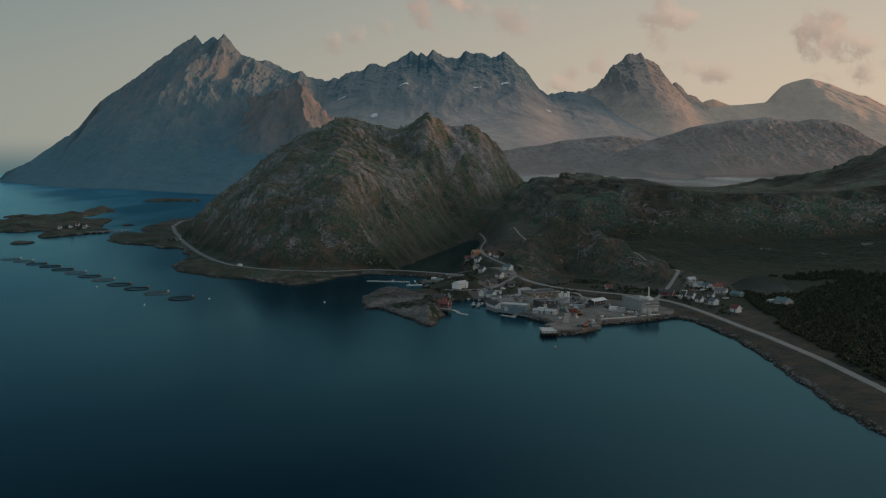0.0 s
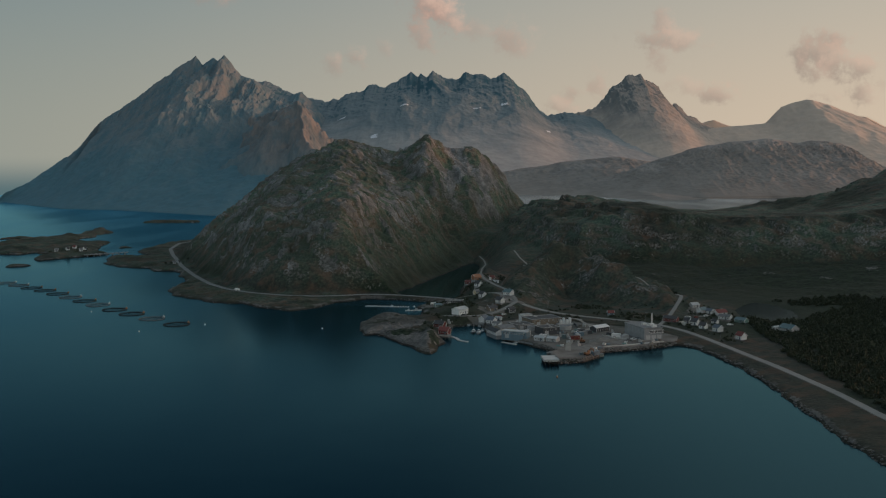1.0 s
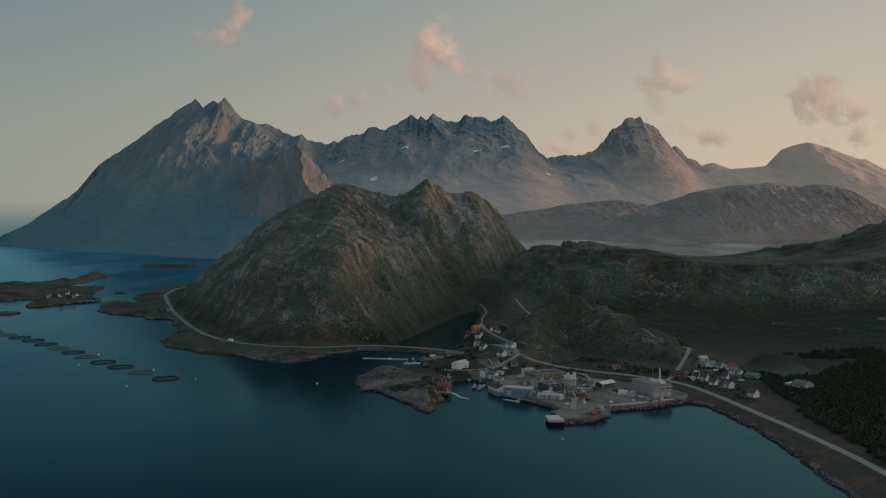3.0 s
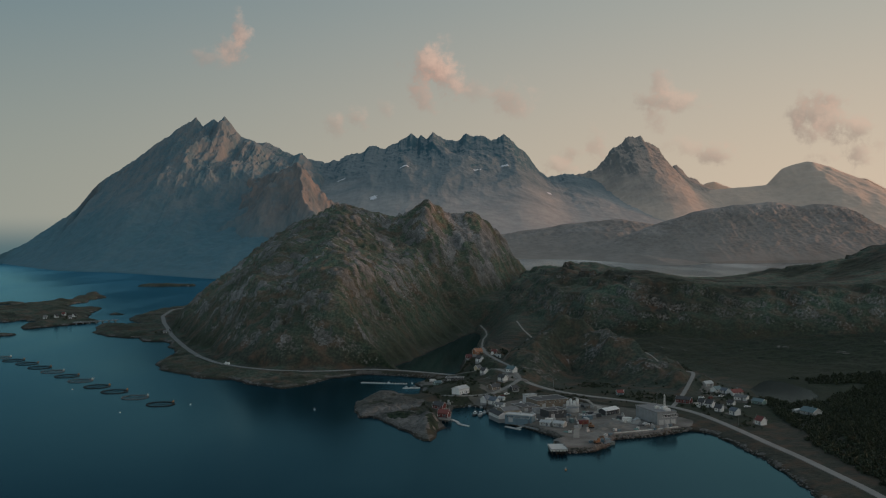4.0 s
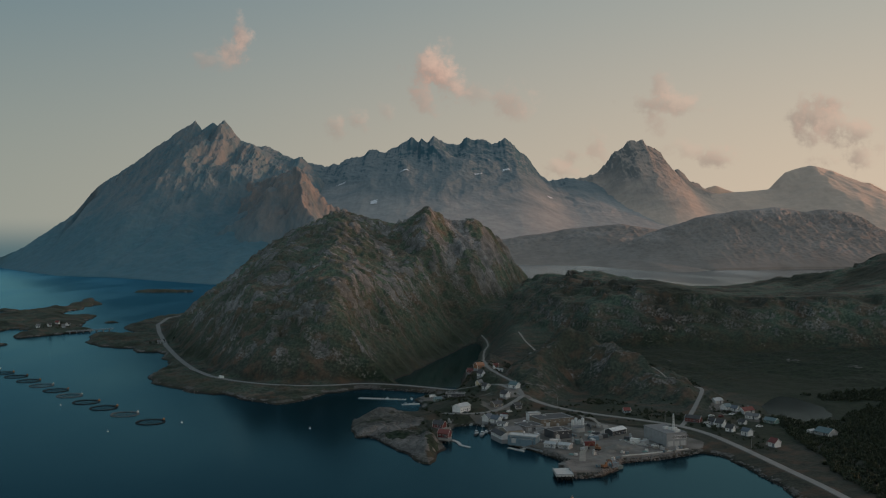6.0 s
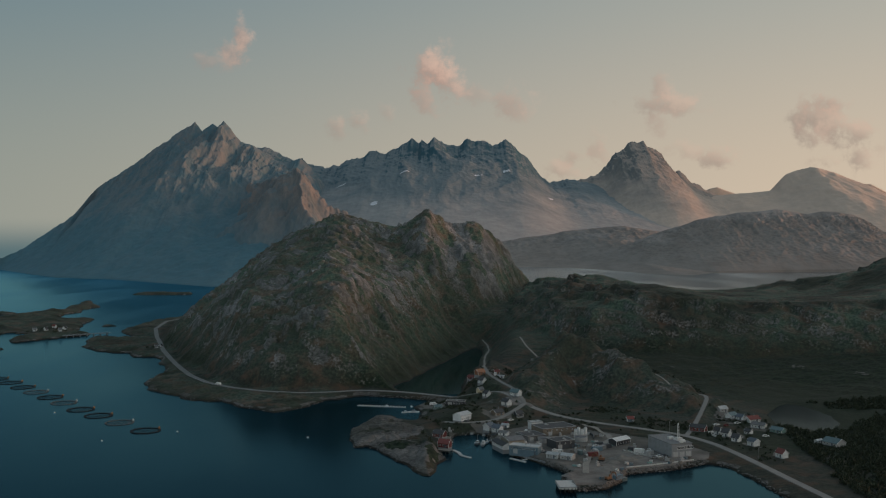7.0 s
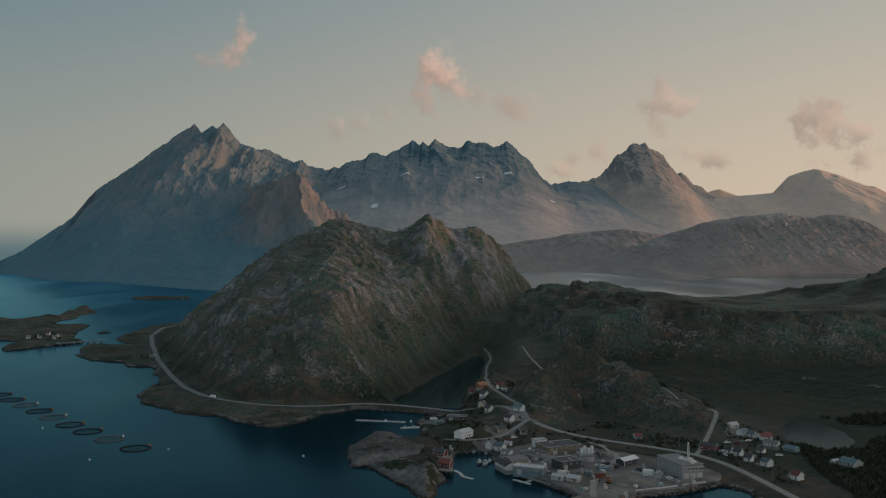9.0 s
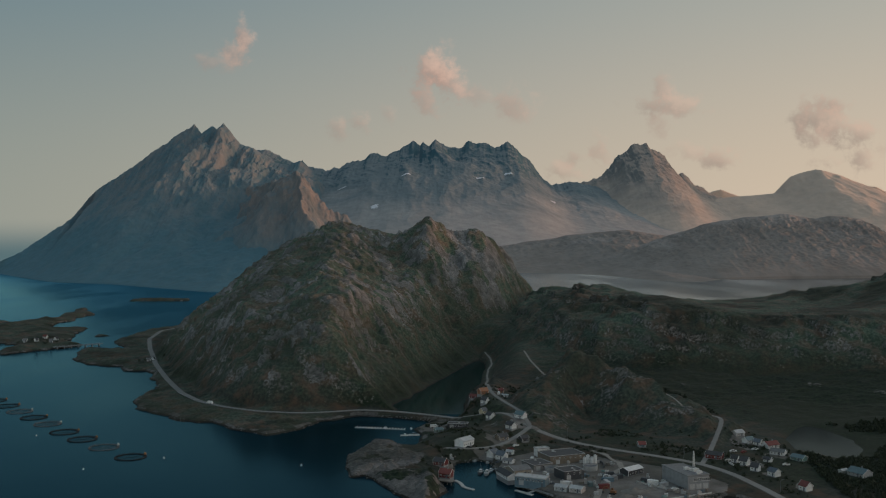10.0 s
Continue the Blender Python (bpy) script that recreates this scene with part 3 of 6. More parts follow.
def at(x, y):
    """Height of the built ground sheet at one place."""
    i = min(max(int(np.searchsorted(deep_rows, y)) - 1, 0), len(deep_rows) - 2)
    v = (y - deep_rows[i]) / (deep_rows[i + 1] - deep_rows[i])
    s = x / (y + 140.0)
    j = min(max(int(np.searchsorted(side, s)) - 1, 0), len(side) - 2)
    u = (s - side[j]) / (side[j + 1] - side[j])
    return float((GZ[i, j] * (1 - u) + GZ[i, j + 1] * u) * (1 - v) + (GZ[i + 1, j] * (1 - u) + GZ[i + 1, j + 1] * u) * v)


def grid_mesh(name, X, Y, Z, mat, layers=None, keep=None):
    """A sheet over a grid of places; layers are values that the material reads."""
    rows, cols = X.shape
    ids = np.arange(rows * cols).reshape(rows, cols)
    quads = np.stack([ids[:-1, :-1], ids[:-1, 1:], ids[1:, 1:], ids[1:, :-1]], -1).reshape(-1, 4)
    if keep is not None:
        quads = quads[keep.reshape(-1)]
    used = np.unique(quads)
    remap = np.full(rows * cols, -1)
    remap[used] = np.arange(len(used))
    quads = remap[quads].astype(np.int32)
    co = np.stack([X, Y, Z], -1).reshape(-1, 3)[used].astype(np.float32)
    me = bpy.data.meshes.new(name)
    me.vertices.add(len(co)), me.loops.add(quads.size), me.polygons.add(len(quads))
    me.vertices.foreach_set("co", co.ravel())
    me.loops.foreach_set("vertex_index", quads.ravel())
    me.polygons.foreach_set("loop_start", np.arange(0, quads.size, 4, dtype=np.int32))
    me.polygons.foreach_set("use_smooth", np.ones(len(quads), bool))
    me.update(calc_edges=True)
    for key, val in (layers or {}).items():
        me.attributes.new(key, "FLOAT", "POINT").data.foreach_set("value", val.reshape(-1)[used].astype(np.float32))
    me.materials.append(mat)
    return new(name, me)


# ---- the ground sheet ----
side = np.r_[np.linspace(-1.9, -0.48, 50)[:-1], np.linspace(-0.48, 0.48, 800), np.linspace(0.48, 2.2, 60)[1:]]
deep_rows = np.r_[np.linspace(180, 560, 110)[:-1], np.exp(np.linspace(math.log(560.0), math.log(1780.0), 720))[:-1], np.linspace(1780, 2890, 60)]
GY, GS = np.meshgrid(deep_rows, side, indexing="ij")
GX = GS * (GY + 140)
GZ, GM = height(GX, GY, True)
dzy, dzx = np.gradient(GZ)
slope = np.hypot(dzy / np.maximum(np.gradient(GY, axis=0), 0.1), dzx / np.maximum(np.gradient(GX, axis=1), 0.1))
spots = fbm(GX, GY, 38, 5, 81)
ribs_here = crags(GX + 0.5 * GZ, GY, 46, 4, 83, 0.6) + 0.5 * crags(GX + 14 * spots + 0.4 * GY, GY, 17, 4, 84)
rocky = step(slope + 0.55 * spots + 0.9 * (ribs_here - 0.8), 0.85, 1.5) * 0.75
streaks = crags(0.5 * GX - 0.62 * GY + 8 * fbm(GX, GY, 40, 3, 35), 0.55 * (GX + GY), 20, 4, 33, 0.55)
on_knoll = np.exp(-(GM["knoll"] / 52) ** 2)
rocky = rocky * (1 - on_knoll)
rocky = np.maximum(rocky, on_knoll * step(streaks + 0.5 * spots, 0.56, 0.80) * 0.55)
humps = lumps(GX, GY, 44, 4, 79, 0.6)
rocky = np.maximum(rocky, step(GZ, 8, 16) * step(humps + 0.5 * spots, 0.62, 0.95) * 0.62 * (1 - 0.85 * on_knoll))
humps = lumps(GX + 0.35 * GY + 12 * fbm(GX, GY, 70, 3, 52), 0.75 * GY, 26, 4, 75, 0.62)
rocky = np.maximum(rocky * (1 - step(GM["hill"], -5, 25)), step(GM["hill"], -5, 25) * step(humps + 0.35 * (ribs_here - 0.8) + 0.45 * spots + 0.15 * slope, 0.44, 0.80) * 0.8)
rocky = np.where(GM["plateau"] > -30, 0.55 * rocky, rocky)
rocky = np.maximum(rocky, step(GM["plateau"], -5, 30) * step(ribs_here + 0.5 * spots + 0.6 * slope, 1.1, 1.7) * 0.50)
rocky = np.maximum(rocky, step(GM["skerry"], -2, 3) * step(spots - 0.5 * step(GX, -16, -6), -0.35, 0.1) * (GX < 2) * 0.9)
rocky = np.maximum(rocky, step(-GM["d"], -7, -3) * (GM["d"] > 0) * 0.8 * step(fbm(GX, GY, 17, 4, 18), -0.22, 0.16) * step(-inside_distance(GX, GY, INLET), 10, 16))
rocky = np.where(GM["hill"] > -4, rocky * (0.74 + 0.26 * step(GZ + 30 * spots, 35, 105)), rocky)
rocky = np.maximum(rocky, 0.72 * step(GX, -20, 20) * step(GY, 1290, 1380) * step(-GX, -130, -100) * step(GM["hill"], 8, 30) * step(spots, -0.30, 0.12))
damp = fbm(GX, GY, 110, 4, 87)
moist = step(GM["hill"], -8, 4) * step(GX + 22 * damp, -75, -25) * step(-GZ - 30 * damp, -85, -30)
rocky = rocky * (1 - 0.55 * moist)
greens = step(damp - 0.5 * step(-GM["hill"], -4, 12) * step(-GX, 60, 100) + 0.5 * step(-GM["hill"], -110, -10) * step(GX, -130, -40) * step(GM["hill"], -6, 6), 0.0, 0.35)
greens = np.maximum(greens, step(GM["hill"], 0, 20) * step(0.42 - humps + 0.35 * (0.8 - ribs_here) + 0.5 * damp, 0.0, 0.3) * step(GX, -300, -80))
greens = np.where(GM["plateau"] > -30, 0.7 * greens, greens) * (1 - 0.8 * on_knoll)
greens = np.maximum(greens, 0.85 * step(GX, 60, 110) * step(GM["knoll"], 48, 62) * step(-GM["plateau"], -45, 15) * step(GY, 760, 820) * step(-GM["yard"], 4, 12))
greens = np.maximum(greens, 0.8 * step(-GX, 80, 110) * step(-GM["hill"], -6, 2) * step(fbm(GX, GY, 34, 4, 89), -0.15, 0.15))
greens = np.maximum(greens, 0.75 * moist)
greens = np.maximum(greens, step(GX - 0.13 * np.maximum(0, GY - 635), 218, 250) * step(-GY, -1060, -960))
for hx, hy, hr in ((13, 790, 26), (30, 880, 26), (206, 720, 34), (222, 760, 30), (50, 800, 18)):
    greens = np.maximum(greens, 0.9 * step(-np.hypot(GX - hx, 0.6 * (GY - hy)) + 9 * fbm(GX, GY, 18, 3, 97), -hr, -0.4 * hr))
bare = np.maximum(step(GM["yard"], -2, 2), 0.8 * step(-GM["road"], -1.0, 0.0))
for hx, hy, hr in ((207, 798, 15), (192, 742, 11), (38, 800, 14), (56, 836, 9), (44, 945, 9), (28, 770, 11), (218, 764, 10), (0, 748, 10), (203, 684, 7), (196, 716, 6), (-6, 868, 17), (-500, 2280, 36)):
    bare = np.maximum(bare, 0.8 * step(-np.hypot(GX - hx, 0.7 * (GY - hy)) + 7 * fbm(GX, GY, 14, 3, 99), -hr, -0.5 * hr))
wet = step(-GZ, -1.5, -0.5)
# hill's haze painted as paler ground; other terms lighten plateau, knoll, headland, valley
haze_dry = step(GM["hill"], -4, 26) * 0.95 * step(GZ, 4, 14) * (0.45 + 0.55 * step(GZ + 40 * damp, 20, 85))
haze_dry = np.maximum(haze_dry, 0.85 * step(GM["plateau"], 0, 45) * step(fbm(GX, GY, 90, 4, 86), -0.3, 0.2))
haze_dry = np.maximum(haze_dry, 0.30 * on_knoll)
haze_dry = np.maximum(haze_dry, 0.50 * step(-GX, 80, 110) * step(-GM["hill"], -8, 2) * step(GZ, 1.2, 2.6) * step(spots, -0.4, 0.2))
haze_dry = np.maximum(haze_dry, 0.5 * step(GY, 1040, 1130) * step(GX, 10, 40) * step(-GX, -170, -120))
LAYERS = dict(rock=rocky, green=greens, bare=bare, wet=wet, haze_dry=haze_dry)
on_hill = (GM["hill"] > 2)[:-1, :-1] & (GZ[:-1, :-1] > 2.5)
ground = tagged(grid_mesh("ground", GX, GY, GZ, LAND, LAYERS, ~on_hill), "brown-green heath, bare rock and shore round the bay", "ground", kind="structure")
hill = tagged(grid_mesh("hill", GX, GY, GZ, LAND, LAYERS, on_hill), "steep rocky hill with grassy ledges above the coast road", "hill")


def flat_sheet(name, outline, z, mat):
    bm = bmesh.new()
    bm.faces.new([bm.verts.new((x, y, z)) for x, y in outline])
    me = bpy.data.meshes.new(name)
    bm.to_mesh(me)
    bm.free()
    me.materials.append(mat)
    return new(name, me)


tagged(flat_sheet("sea", [(-6000, -4000), (6000, -4000), (6000, 4990), (-6000, 4990)], 0.0, SEA), "calm dark blue-green sea water of the fjord", "sea", kind="structure")
tagged(flat_sheet("lake", [(104, 1593), (300, 1410), (430, 1392), (1500, 1385), (1900, 2835), (60, 2835), (60, 2025)], 58.0, LAKE), "pale still lake behind the heath ridge", "lake", kind="structure")
# sheet just over the sea that carries the painted dark reflection
tagged(flat_sheet("inlet", [(-62, 938), (-62, 1000), (-46, 1060), (10, 1250), (40, 1330), (66, 1320), (70, 1200), (60, 1100), (44, 1020), (36, 940), (8, 934)], 0.05, INLET_WATER), "inlet water behind the causeway, darkened as if reflecting the hill", "inlet", kind="structure")
tagged(flat_sheet("pond", [(215, 736), (310, 736), (310, 884), (215, 884)], 4.0, POND_WATER), "small grey pond beside the houses", "pond", kind="structure")


# ---- the mountains ----
def massif(name, label, mat, crest, foot_line, base, cols, rows, seed, rough=0.16, rib=240.0, back=200.0, jag=3.0, power=1.25, teeth=0.0, shear=None, calm=0.8, weights=(1.9, 0.9, 0.3, 0.45, 0.8)):
    """A mountain under its crest line; it falls to the foot line towards the bay and away behind."""
    cr = np.array(crest, float)
    ft = np.array(foot_line, float)
    tx = np.linspace(0, 1, cols)
    xs = cr[0, 0] + (cr[-1, 0] - cr[0, 0]) * tx
    yc, zc = np.interp(xs, cr[:, 0], cr[:, 1]), np.interp(xs, cr[:, 0], cr[:, 2])
    yf = np.interp(xs, ft[:, 0], ft[:, 1])
    yf = np.minimum(yf, yc - 60)
    zc = zc + jag * fbm(xs, xs * 0 + seed, 60, 5, seed) + teeth * (crags(xs, xs * 0 + seed + 3.3, 46, 3, seed + 2, 0.6) - 0.5)
    v = np.linspace(-back, 1, rows) if back <= 1 else np.r_[np.linspace(-1, 0, rows // 6)[:-1], np.linspace(0, 1, rows - rows // 6) ** 1.15]
    V, X = np.meshgrid(v, xs, indexing="ij")
    U = np.clip(V, 0, 1)
    across = X
    Yc, Zc, Yf = (np.broadcast_to(a, X.shape) for a in (yc, zc, yf))
    Y = np.where(V >= 0, Yc + (Yf - Yc) * U, Yc - V * back)
    wob = 130 * fbm(X, Y, 700, 3, seed + 5)
    fall = (1 - U) ** power
    ribs = crags(X + 1.5 * wob, Y * 0.6, rib, 5, seed + 11, 0.55) - 0.55
    fine = crags(X, Y, rib * 0.3, 5, seed + 23, 0.6) - 0.5
    swell = fbm(X, Y, 500, 4, seed + 31)
    bulge = np.clip(U * 14, 0, 1) * (1 - U) ** calm
    chutes = crags(X + 0.3 * wob, Y * 0.10, rib * 0.38, 4, seed + 51, 0.55) - 0.5
    wide_w = max(3, cols // 14)
    calm_line = np.convolve(np.pad(zc, wide_w, mode="edge"), np.hanning(2 * wide_w + 1) / np.hanning(2 * wide_w + 1).sum(), mode="valid")
    Zc = calm_line[None, :] + (Zc - calm_line[None, :]) * np.exp(-U * 9)
    drop = Zc - base
    wide = crags(X + 2 * wob, Y * 0.25, rib * 2.2, 3, seed + 41, 0.5) - 0.5
    Z = base + drop * fall + drop * rough * bulge * (weights[0] * wide + weights[1] * ribs + weights[2] * chutes * (1 - 0.6 * U) + weights[3] * fine + weights[4] * swell)
    Z = np.where(V < 0, Zc + V * drop * 0.9 + 6 * fine, Z)
    # nothing may rise above the line of the crest
    Z = np.minimum(Z, base + drop * (1 - 0.35 * U) + 1)
    Z = np.where(U > 0.985, np.minimum(Z, base - 6), Z)
    if shear:
        X = X + shear[0] * np.maximum(Yc - Y, 0) * step(across, shear[1], shear[2])
    ob = tagged(grid_mesh(name, X, Y, Z, mat), label, "mountain", "mountains round the bay")
    return ob, (xs, yc, yf, X, Y, Z)


# distance haze is painted into these colours; DUN's low tone is heath
PALE_BLUE = mountain_material("hazed_blue_granite", (0.108, 0.175, 0.205), (0.215, 0.228, 0.232), (0.092, 0.205, 0.252), 0.85, 40.0, 430.0)
ROSE = mountain_material("hazed_rose_granite", (0.135, 0.160, 0.170), (0.265, 0.230, 0.212), (0.118, 0.215, 0.255), 0.85, 30.0, 260.0)
SLATE = mountain_material("hazed_slate_granite", (0.046, 0.122, 0.158), (0.084, 0.152, 0.185), (0.395, 0.390, 0.380), 0.97, 130.0, 450.0)
MAUVE = mountain_material("hazed_mauve_granite", (0.150, 0.172, 0.178), (0.245, 0.232, 0.222), (0.66, 0.525, 0.435), 0.95, 150.0, 480.0)
PEACH = mountain_material("hazed_peach_granite", (0.58, 0.455, 0.37), (0.68, 0.53, 0.43), (0.66, 0.51, 0.41), 0.8)
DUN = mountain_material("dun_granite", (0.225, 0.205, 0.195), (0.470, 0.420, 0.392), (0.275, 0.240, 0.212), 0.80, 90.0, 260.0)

LEFT_CREST = [(-1735, 3650, -54), (-1698, 3750, -9), (-1687, 3820, 32), (-1621, 3920, 84), (-1561, 4050, 158), (-1506, 4120, 205), (-1488, 4200, 272), (-1475, 4300, 331), (-1378, 4300, 389), (-1293, 4300, 449), (-1232, 4300, 493), (-1195, 4300, 517), (-1171, 4300, 529), (-1147, 4300, 553), (-1086, 4300, 589), (-1057, 4300, 609), (-1040, 4300, 589), (-1026, 4300, 570), (-1011, 4300, 584), (-982, 4300, 601), (-962, 4300, 587), (-936, 4300, 613), (-904, 4300, 579), (-885, 4300, 550), (-858, 4280, 524), (-805, 4280, 504), (-752, 4300, 470), (-716, 4300, 446), (-660, 4300, 436), (-612, 4300, 455), (-570, 4300, 420), (-520, 4300, 370), (-440, 4300, 300), (-340, 4300, 200), (-200, 4300, 60)]
SPUR_EDGE = [(-760, 3900, 330), (-640, 3660, 325), (-556, 3500, 334), (-502, 3420, 358), (-478, 3340, 312), (-440, 3220, 236), (-404, 3100, 166), (-376, 2940, 100), (-352, 2780, 36)]
SPUR_BACK = [(-502, 3420, 356), (-470, 3416, 318), (-441, 3410, 282), (-400, 3410, 246), (-336, 3410, 212), (-270, 3430, 152), (-180, 3460, 60)]
RANGE_CREST = [(-1006, 4420, 403), (-900, 4450, 468), (-841, 4500, 514), (-795, 4500, 517), (-757, 4500, 504), (-724, 4530, 486), (-676, 4550, 462), (-638, 4550, 472), (-612, 4550, 444), (-574, 4550, 444), (-536, 4550, 429), (-497, 4550, 441), (-471, 4550, 436), (-433, 4550, 467), (-369, 4550, 474), (-330, 4550, 505), (-297, 4550, 502), (-266, 4550, 490), (-215, 4550, 520), (-176, 4550, 541), (-143, 4550, 561), (-112, 4550, 541), (-99, 4550, 551), (-74, 4550, 538), (-46, 4550, 566), (3, 4550, 538), (42, 4550, 533), (72, 4550, 528), (106, 4550, 561), (139, 4550, 548)]
RANGE_CREST += [(170, 4550, 556), (195, 4550, 548), (221, 4550, 530), (247, 4550, 538), (280, 4550, 558), (311, 4550, 530), (336, 4550, 507), (375, 4550, 476), (400, 4550, 440), (426, 4550, 402), (477, 4550, 363), (554, 4550, 378), (631, 4550, 368), (760, 4550, 332), (939, 4550, 280)]
PEAK_CREST = [(418, 4750, 315), (579, 4750, 373), (659, 4750, 392), (713, 4750, 408), (740, 4750, 432), (766, 4750, 453), (793, 4750, 501), (806, 4750, 512), (847, 4750, 533), (868, 4750, 555), (887, 4750, 571), (913, 4750, 563), (940, 4750, 573), (959, 4750, 544), (980, 4750, 533), (1002, 4750, 528), (1021, 4750, 512), (1056, 4750, 461), (1088, 4750, 418), (1109, 4750, 431), (1136, 4750, 407), (1155, 4750, 375), (1209, 4750, 362), (1236, 4750, 338), (1303, 4750, 308), (1437, 4750, 260)]
DOME_CREST = [(960, 4650, 258), (1091, 4650, 284), (1222, 4650, 304), (1327, 4650, 315), (1432, 4650, 322), (1503, 4650, 330), (1537, 4650, 367), (1576, 4650, 406), (1628, 4650, 424), (1694, 4650, 440), (1733, 4650, 432), (1799, 4650, 414), (1878, 4650, 382), (1930, 4650, 361), (1983, 4650, 327), (2056, 4650, 306), (2193, 4650, 277), (2403, 4650, 203), (2797, 4650, 176)]
FAR_CREST = [(1151, 4900, 292), (1234, 4900, 319), (1289, 4900, 350), (1330, 4900, 358), (1372, 4900, 341), (1455, 4900, 314), (1704, 4900, 291), (1925, 4900, 318), (2035, 4900, 374), (2077, 4900, 371), (2118, 4900, 351), (2168, 4900, 324), (2368, 4900, 263)]
KNOB_CREST = [(316, 2500, 45), (386, 2500, 87), (441, 2500, 108), (511, 2500, 134), (581, 2500, 157), (616, 2500, 169), (651, 2500, 176), (720, 2500, 187), (762, 2500, 190), (804, 2500, 194), (853, 2500, 190), (888, 2500, 183), (923, 2500, 190), (958, 2500, 189), (1000, 2500, 181), (1028, 2500, 166), (1056, 2500, 143), (1091, 2500, 124), (1196, 2500, 100), (1419, 2500, 86)]
LOW_CREST = [(80, 3100, 77), (167, 3100, 111), (289, 3100, 129), (393, 3100, 146), (480, 3100, 153), (550, 3100, 159), (637, 3100, 145), (724, 3100, 128), (898, 3100, 93), (1245, 3100, 92)]
LEFT_FOOT = [(-1812, 3810), (-1681, 3805), (-1352, 3321), (-1191, 3102), (-977, 2980), (-742, 2736), (-657, 2644), (-599, 2586), (-160, 2450)]

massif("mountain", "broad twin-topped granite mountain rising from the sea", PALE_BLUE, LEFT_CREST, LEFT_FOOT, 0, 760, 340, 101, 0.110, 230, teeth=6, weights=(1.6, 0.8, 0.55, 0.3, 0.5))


def spur():
    """A prow of rock: a sharp edge down to the shore, and a back ridge beside it."""
    X, Y = np.meshgrid(np.linspace(-900, -120, 300), np.linspace(2480, 3900, 330), indexing="xy")
    Z = np.full(X.shape, -40.0)
    bend = 34 * fbm(X, Y, 150, 5, 401)
    for line, w in ((SPUR_EDGE, 1.15), (SPUR_BACK, 0.95)):
        r, z = along(X + bend, Y + bend, line)
        Z = smax(Z, z - w * r, 5.0)
    tall = np.clip(Z / 120, 0, 1)
    Z = Z + tall * (20 * (crags(X + 0.35 * Y + bend, 0.15 * Z, 55, 4, 403, 0.55) - 0.5) + 12 * (crags(X - 0.2 * Y, Y * 0.6, 34, 4, 407, 0.6) - 0.5))
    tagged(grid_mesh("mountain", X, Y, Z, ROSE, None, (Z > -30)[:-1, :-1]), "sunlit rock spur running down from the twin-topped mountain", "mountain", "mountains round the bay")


spur()
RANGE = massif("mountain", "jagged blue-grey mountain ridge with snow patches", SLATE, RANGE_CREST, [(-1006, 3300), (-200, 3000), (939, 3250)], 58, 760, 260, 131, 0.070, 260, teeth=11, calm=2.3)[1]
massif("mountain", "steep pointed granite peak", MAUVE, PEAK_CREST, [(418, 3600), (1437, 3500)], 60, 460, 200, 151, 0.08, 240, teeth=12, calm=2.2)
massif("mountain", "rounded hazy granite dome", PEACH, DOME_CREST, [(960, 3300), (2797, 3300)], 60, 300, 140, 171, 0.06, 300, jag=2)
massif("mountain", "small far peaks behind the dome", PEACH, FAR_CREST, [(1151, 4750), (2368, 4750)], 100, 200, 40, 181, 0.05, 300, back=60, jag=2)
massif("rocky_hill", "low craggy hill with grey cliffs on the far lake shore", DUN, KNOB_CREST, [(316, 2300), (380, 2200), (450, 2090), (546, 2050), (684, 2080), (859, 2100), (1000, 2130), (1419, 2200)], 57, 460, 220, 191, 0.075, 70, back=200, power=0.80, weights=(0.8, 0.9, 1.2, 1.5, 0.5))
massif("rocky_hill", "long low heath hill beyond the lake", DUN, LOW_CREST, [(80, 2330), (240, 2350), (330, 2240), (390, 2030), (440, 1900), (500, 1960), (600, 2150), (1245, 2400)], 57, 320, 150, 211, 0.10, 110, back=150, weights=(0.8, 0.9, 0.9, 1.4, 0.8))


# ---- building tools ----
def box(bm, x, y, z, sx, sy, sz, turn=0.0, taper=1.0):
    """A block with its foot's middle at x, y, z."""
    c, s = math.cos(turn), math.sin(turn)
    vs = []
    for k, q in ((0, 1.0), (1, taper)):
        for i, j in ((-1, -1), (1, -1), (1, 1), (-1, 1)):
            a, b = i * sx / 2 * q, j * sy / 2 * q
            vs.append(bm.verts.new((x + a * c - b * s, y + a * s + b * c, z + k * sz)))
    for f in ((3, 2, 1, 0), (4, 5, 6, 7), (0, 1, 5, 4), (1, 2, 6, 5), (2, 3, 7, 6), (3, 0, 4, 7)):
        bm.faces.new([vs[i] for i in f])
    return vs


def tube(bm, pts, radius, sides=8, closed=False):
    """A round bar along points."""
    rings, n = [], len(pts)
    for i, p in enumerate(pts):
        a, b = Vector(pts[(i - 1) % n] if closed or i else p), Vector(pts[(i + 1) % n] if closed or i < n - 1 else p)
        d = (b - a).normalized()
        q = d.to_track_quat("Z", "Y")
        rings.append([bm.verts.new(Vector(p) + q @ Vector((radius * math.cos(6.2832 * k / sides), radius * math.sin(6.2832 * k / sides), 0))) for k in range(sides)])
    for i in range(n if closed else n - 1):
        ra, rb = rings[i], rings[(i + 1) % n]
        for k in range(sides):
            bm.faces.new([ra[k], ra[(k + 1) % sides], rb[(k + 1) % sides], rb[k]])
    if not closed:
        bm.faces.new(rings[0][::-1]), bm.faces.new(rings[-1])


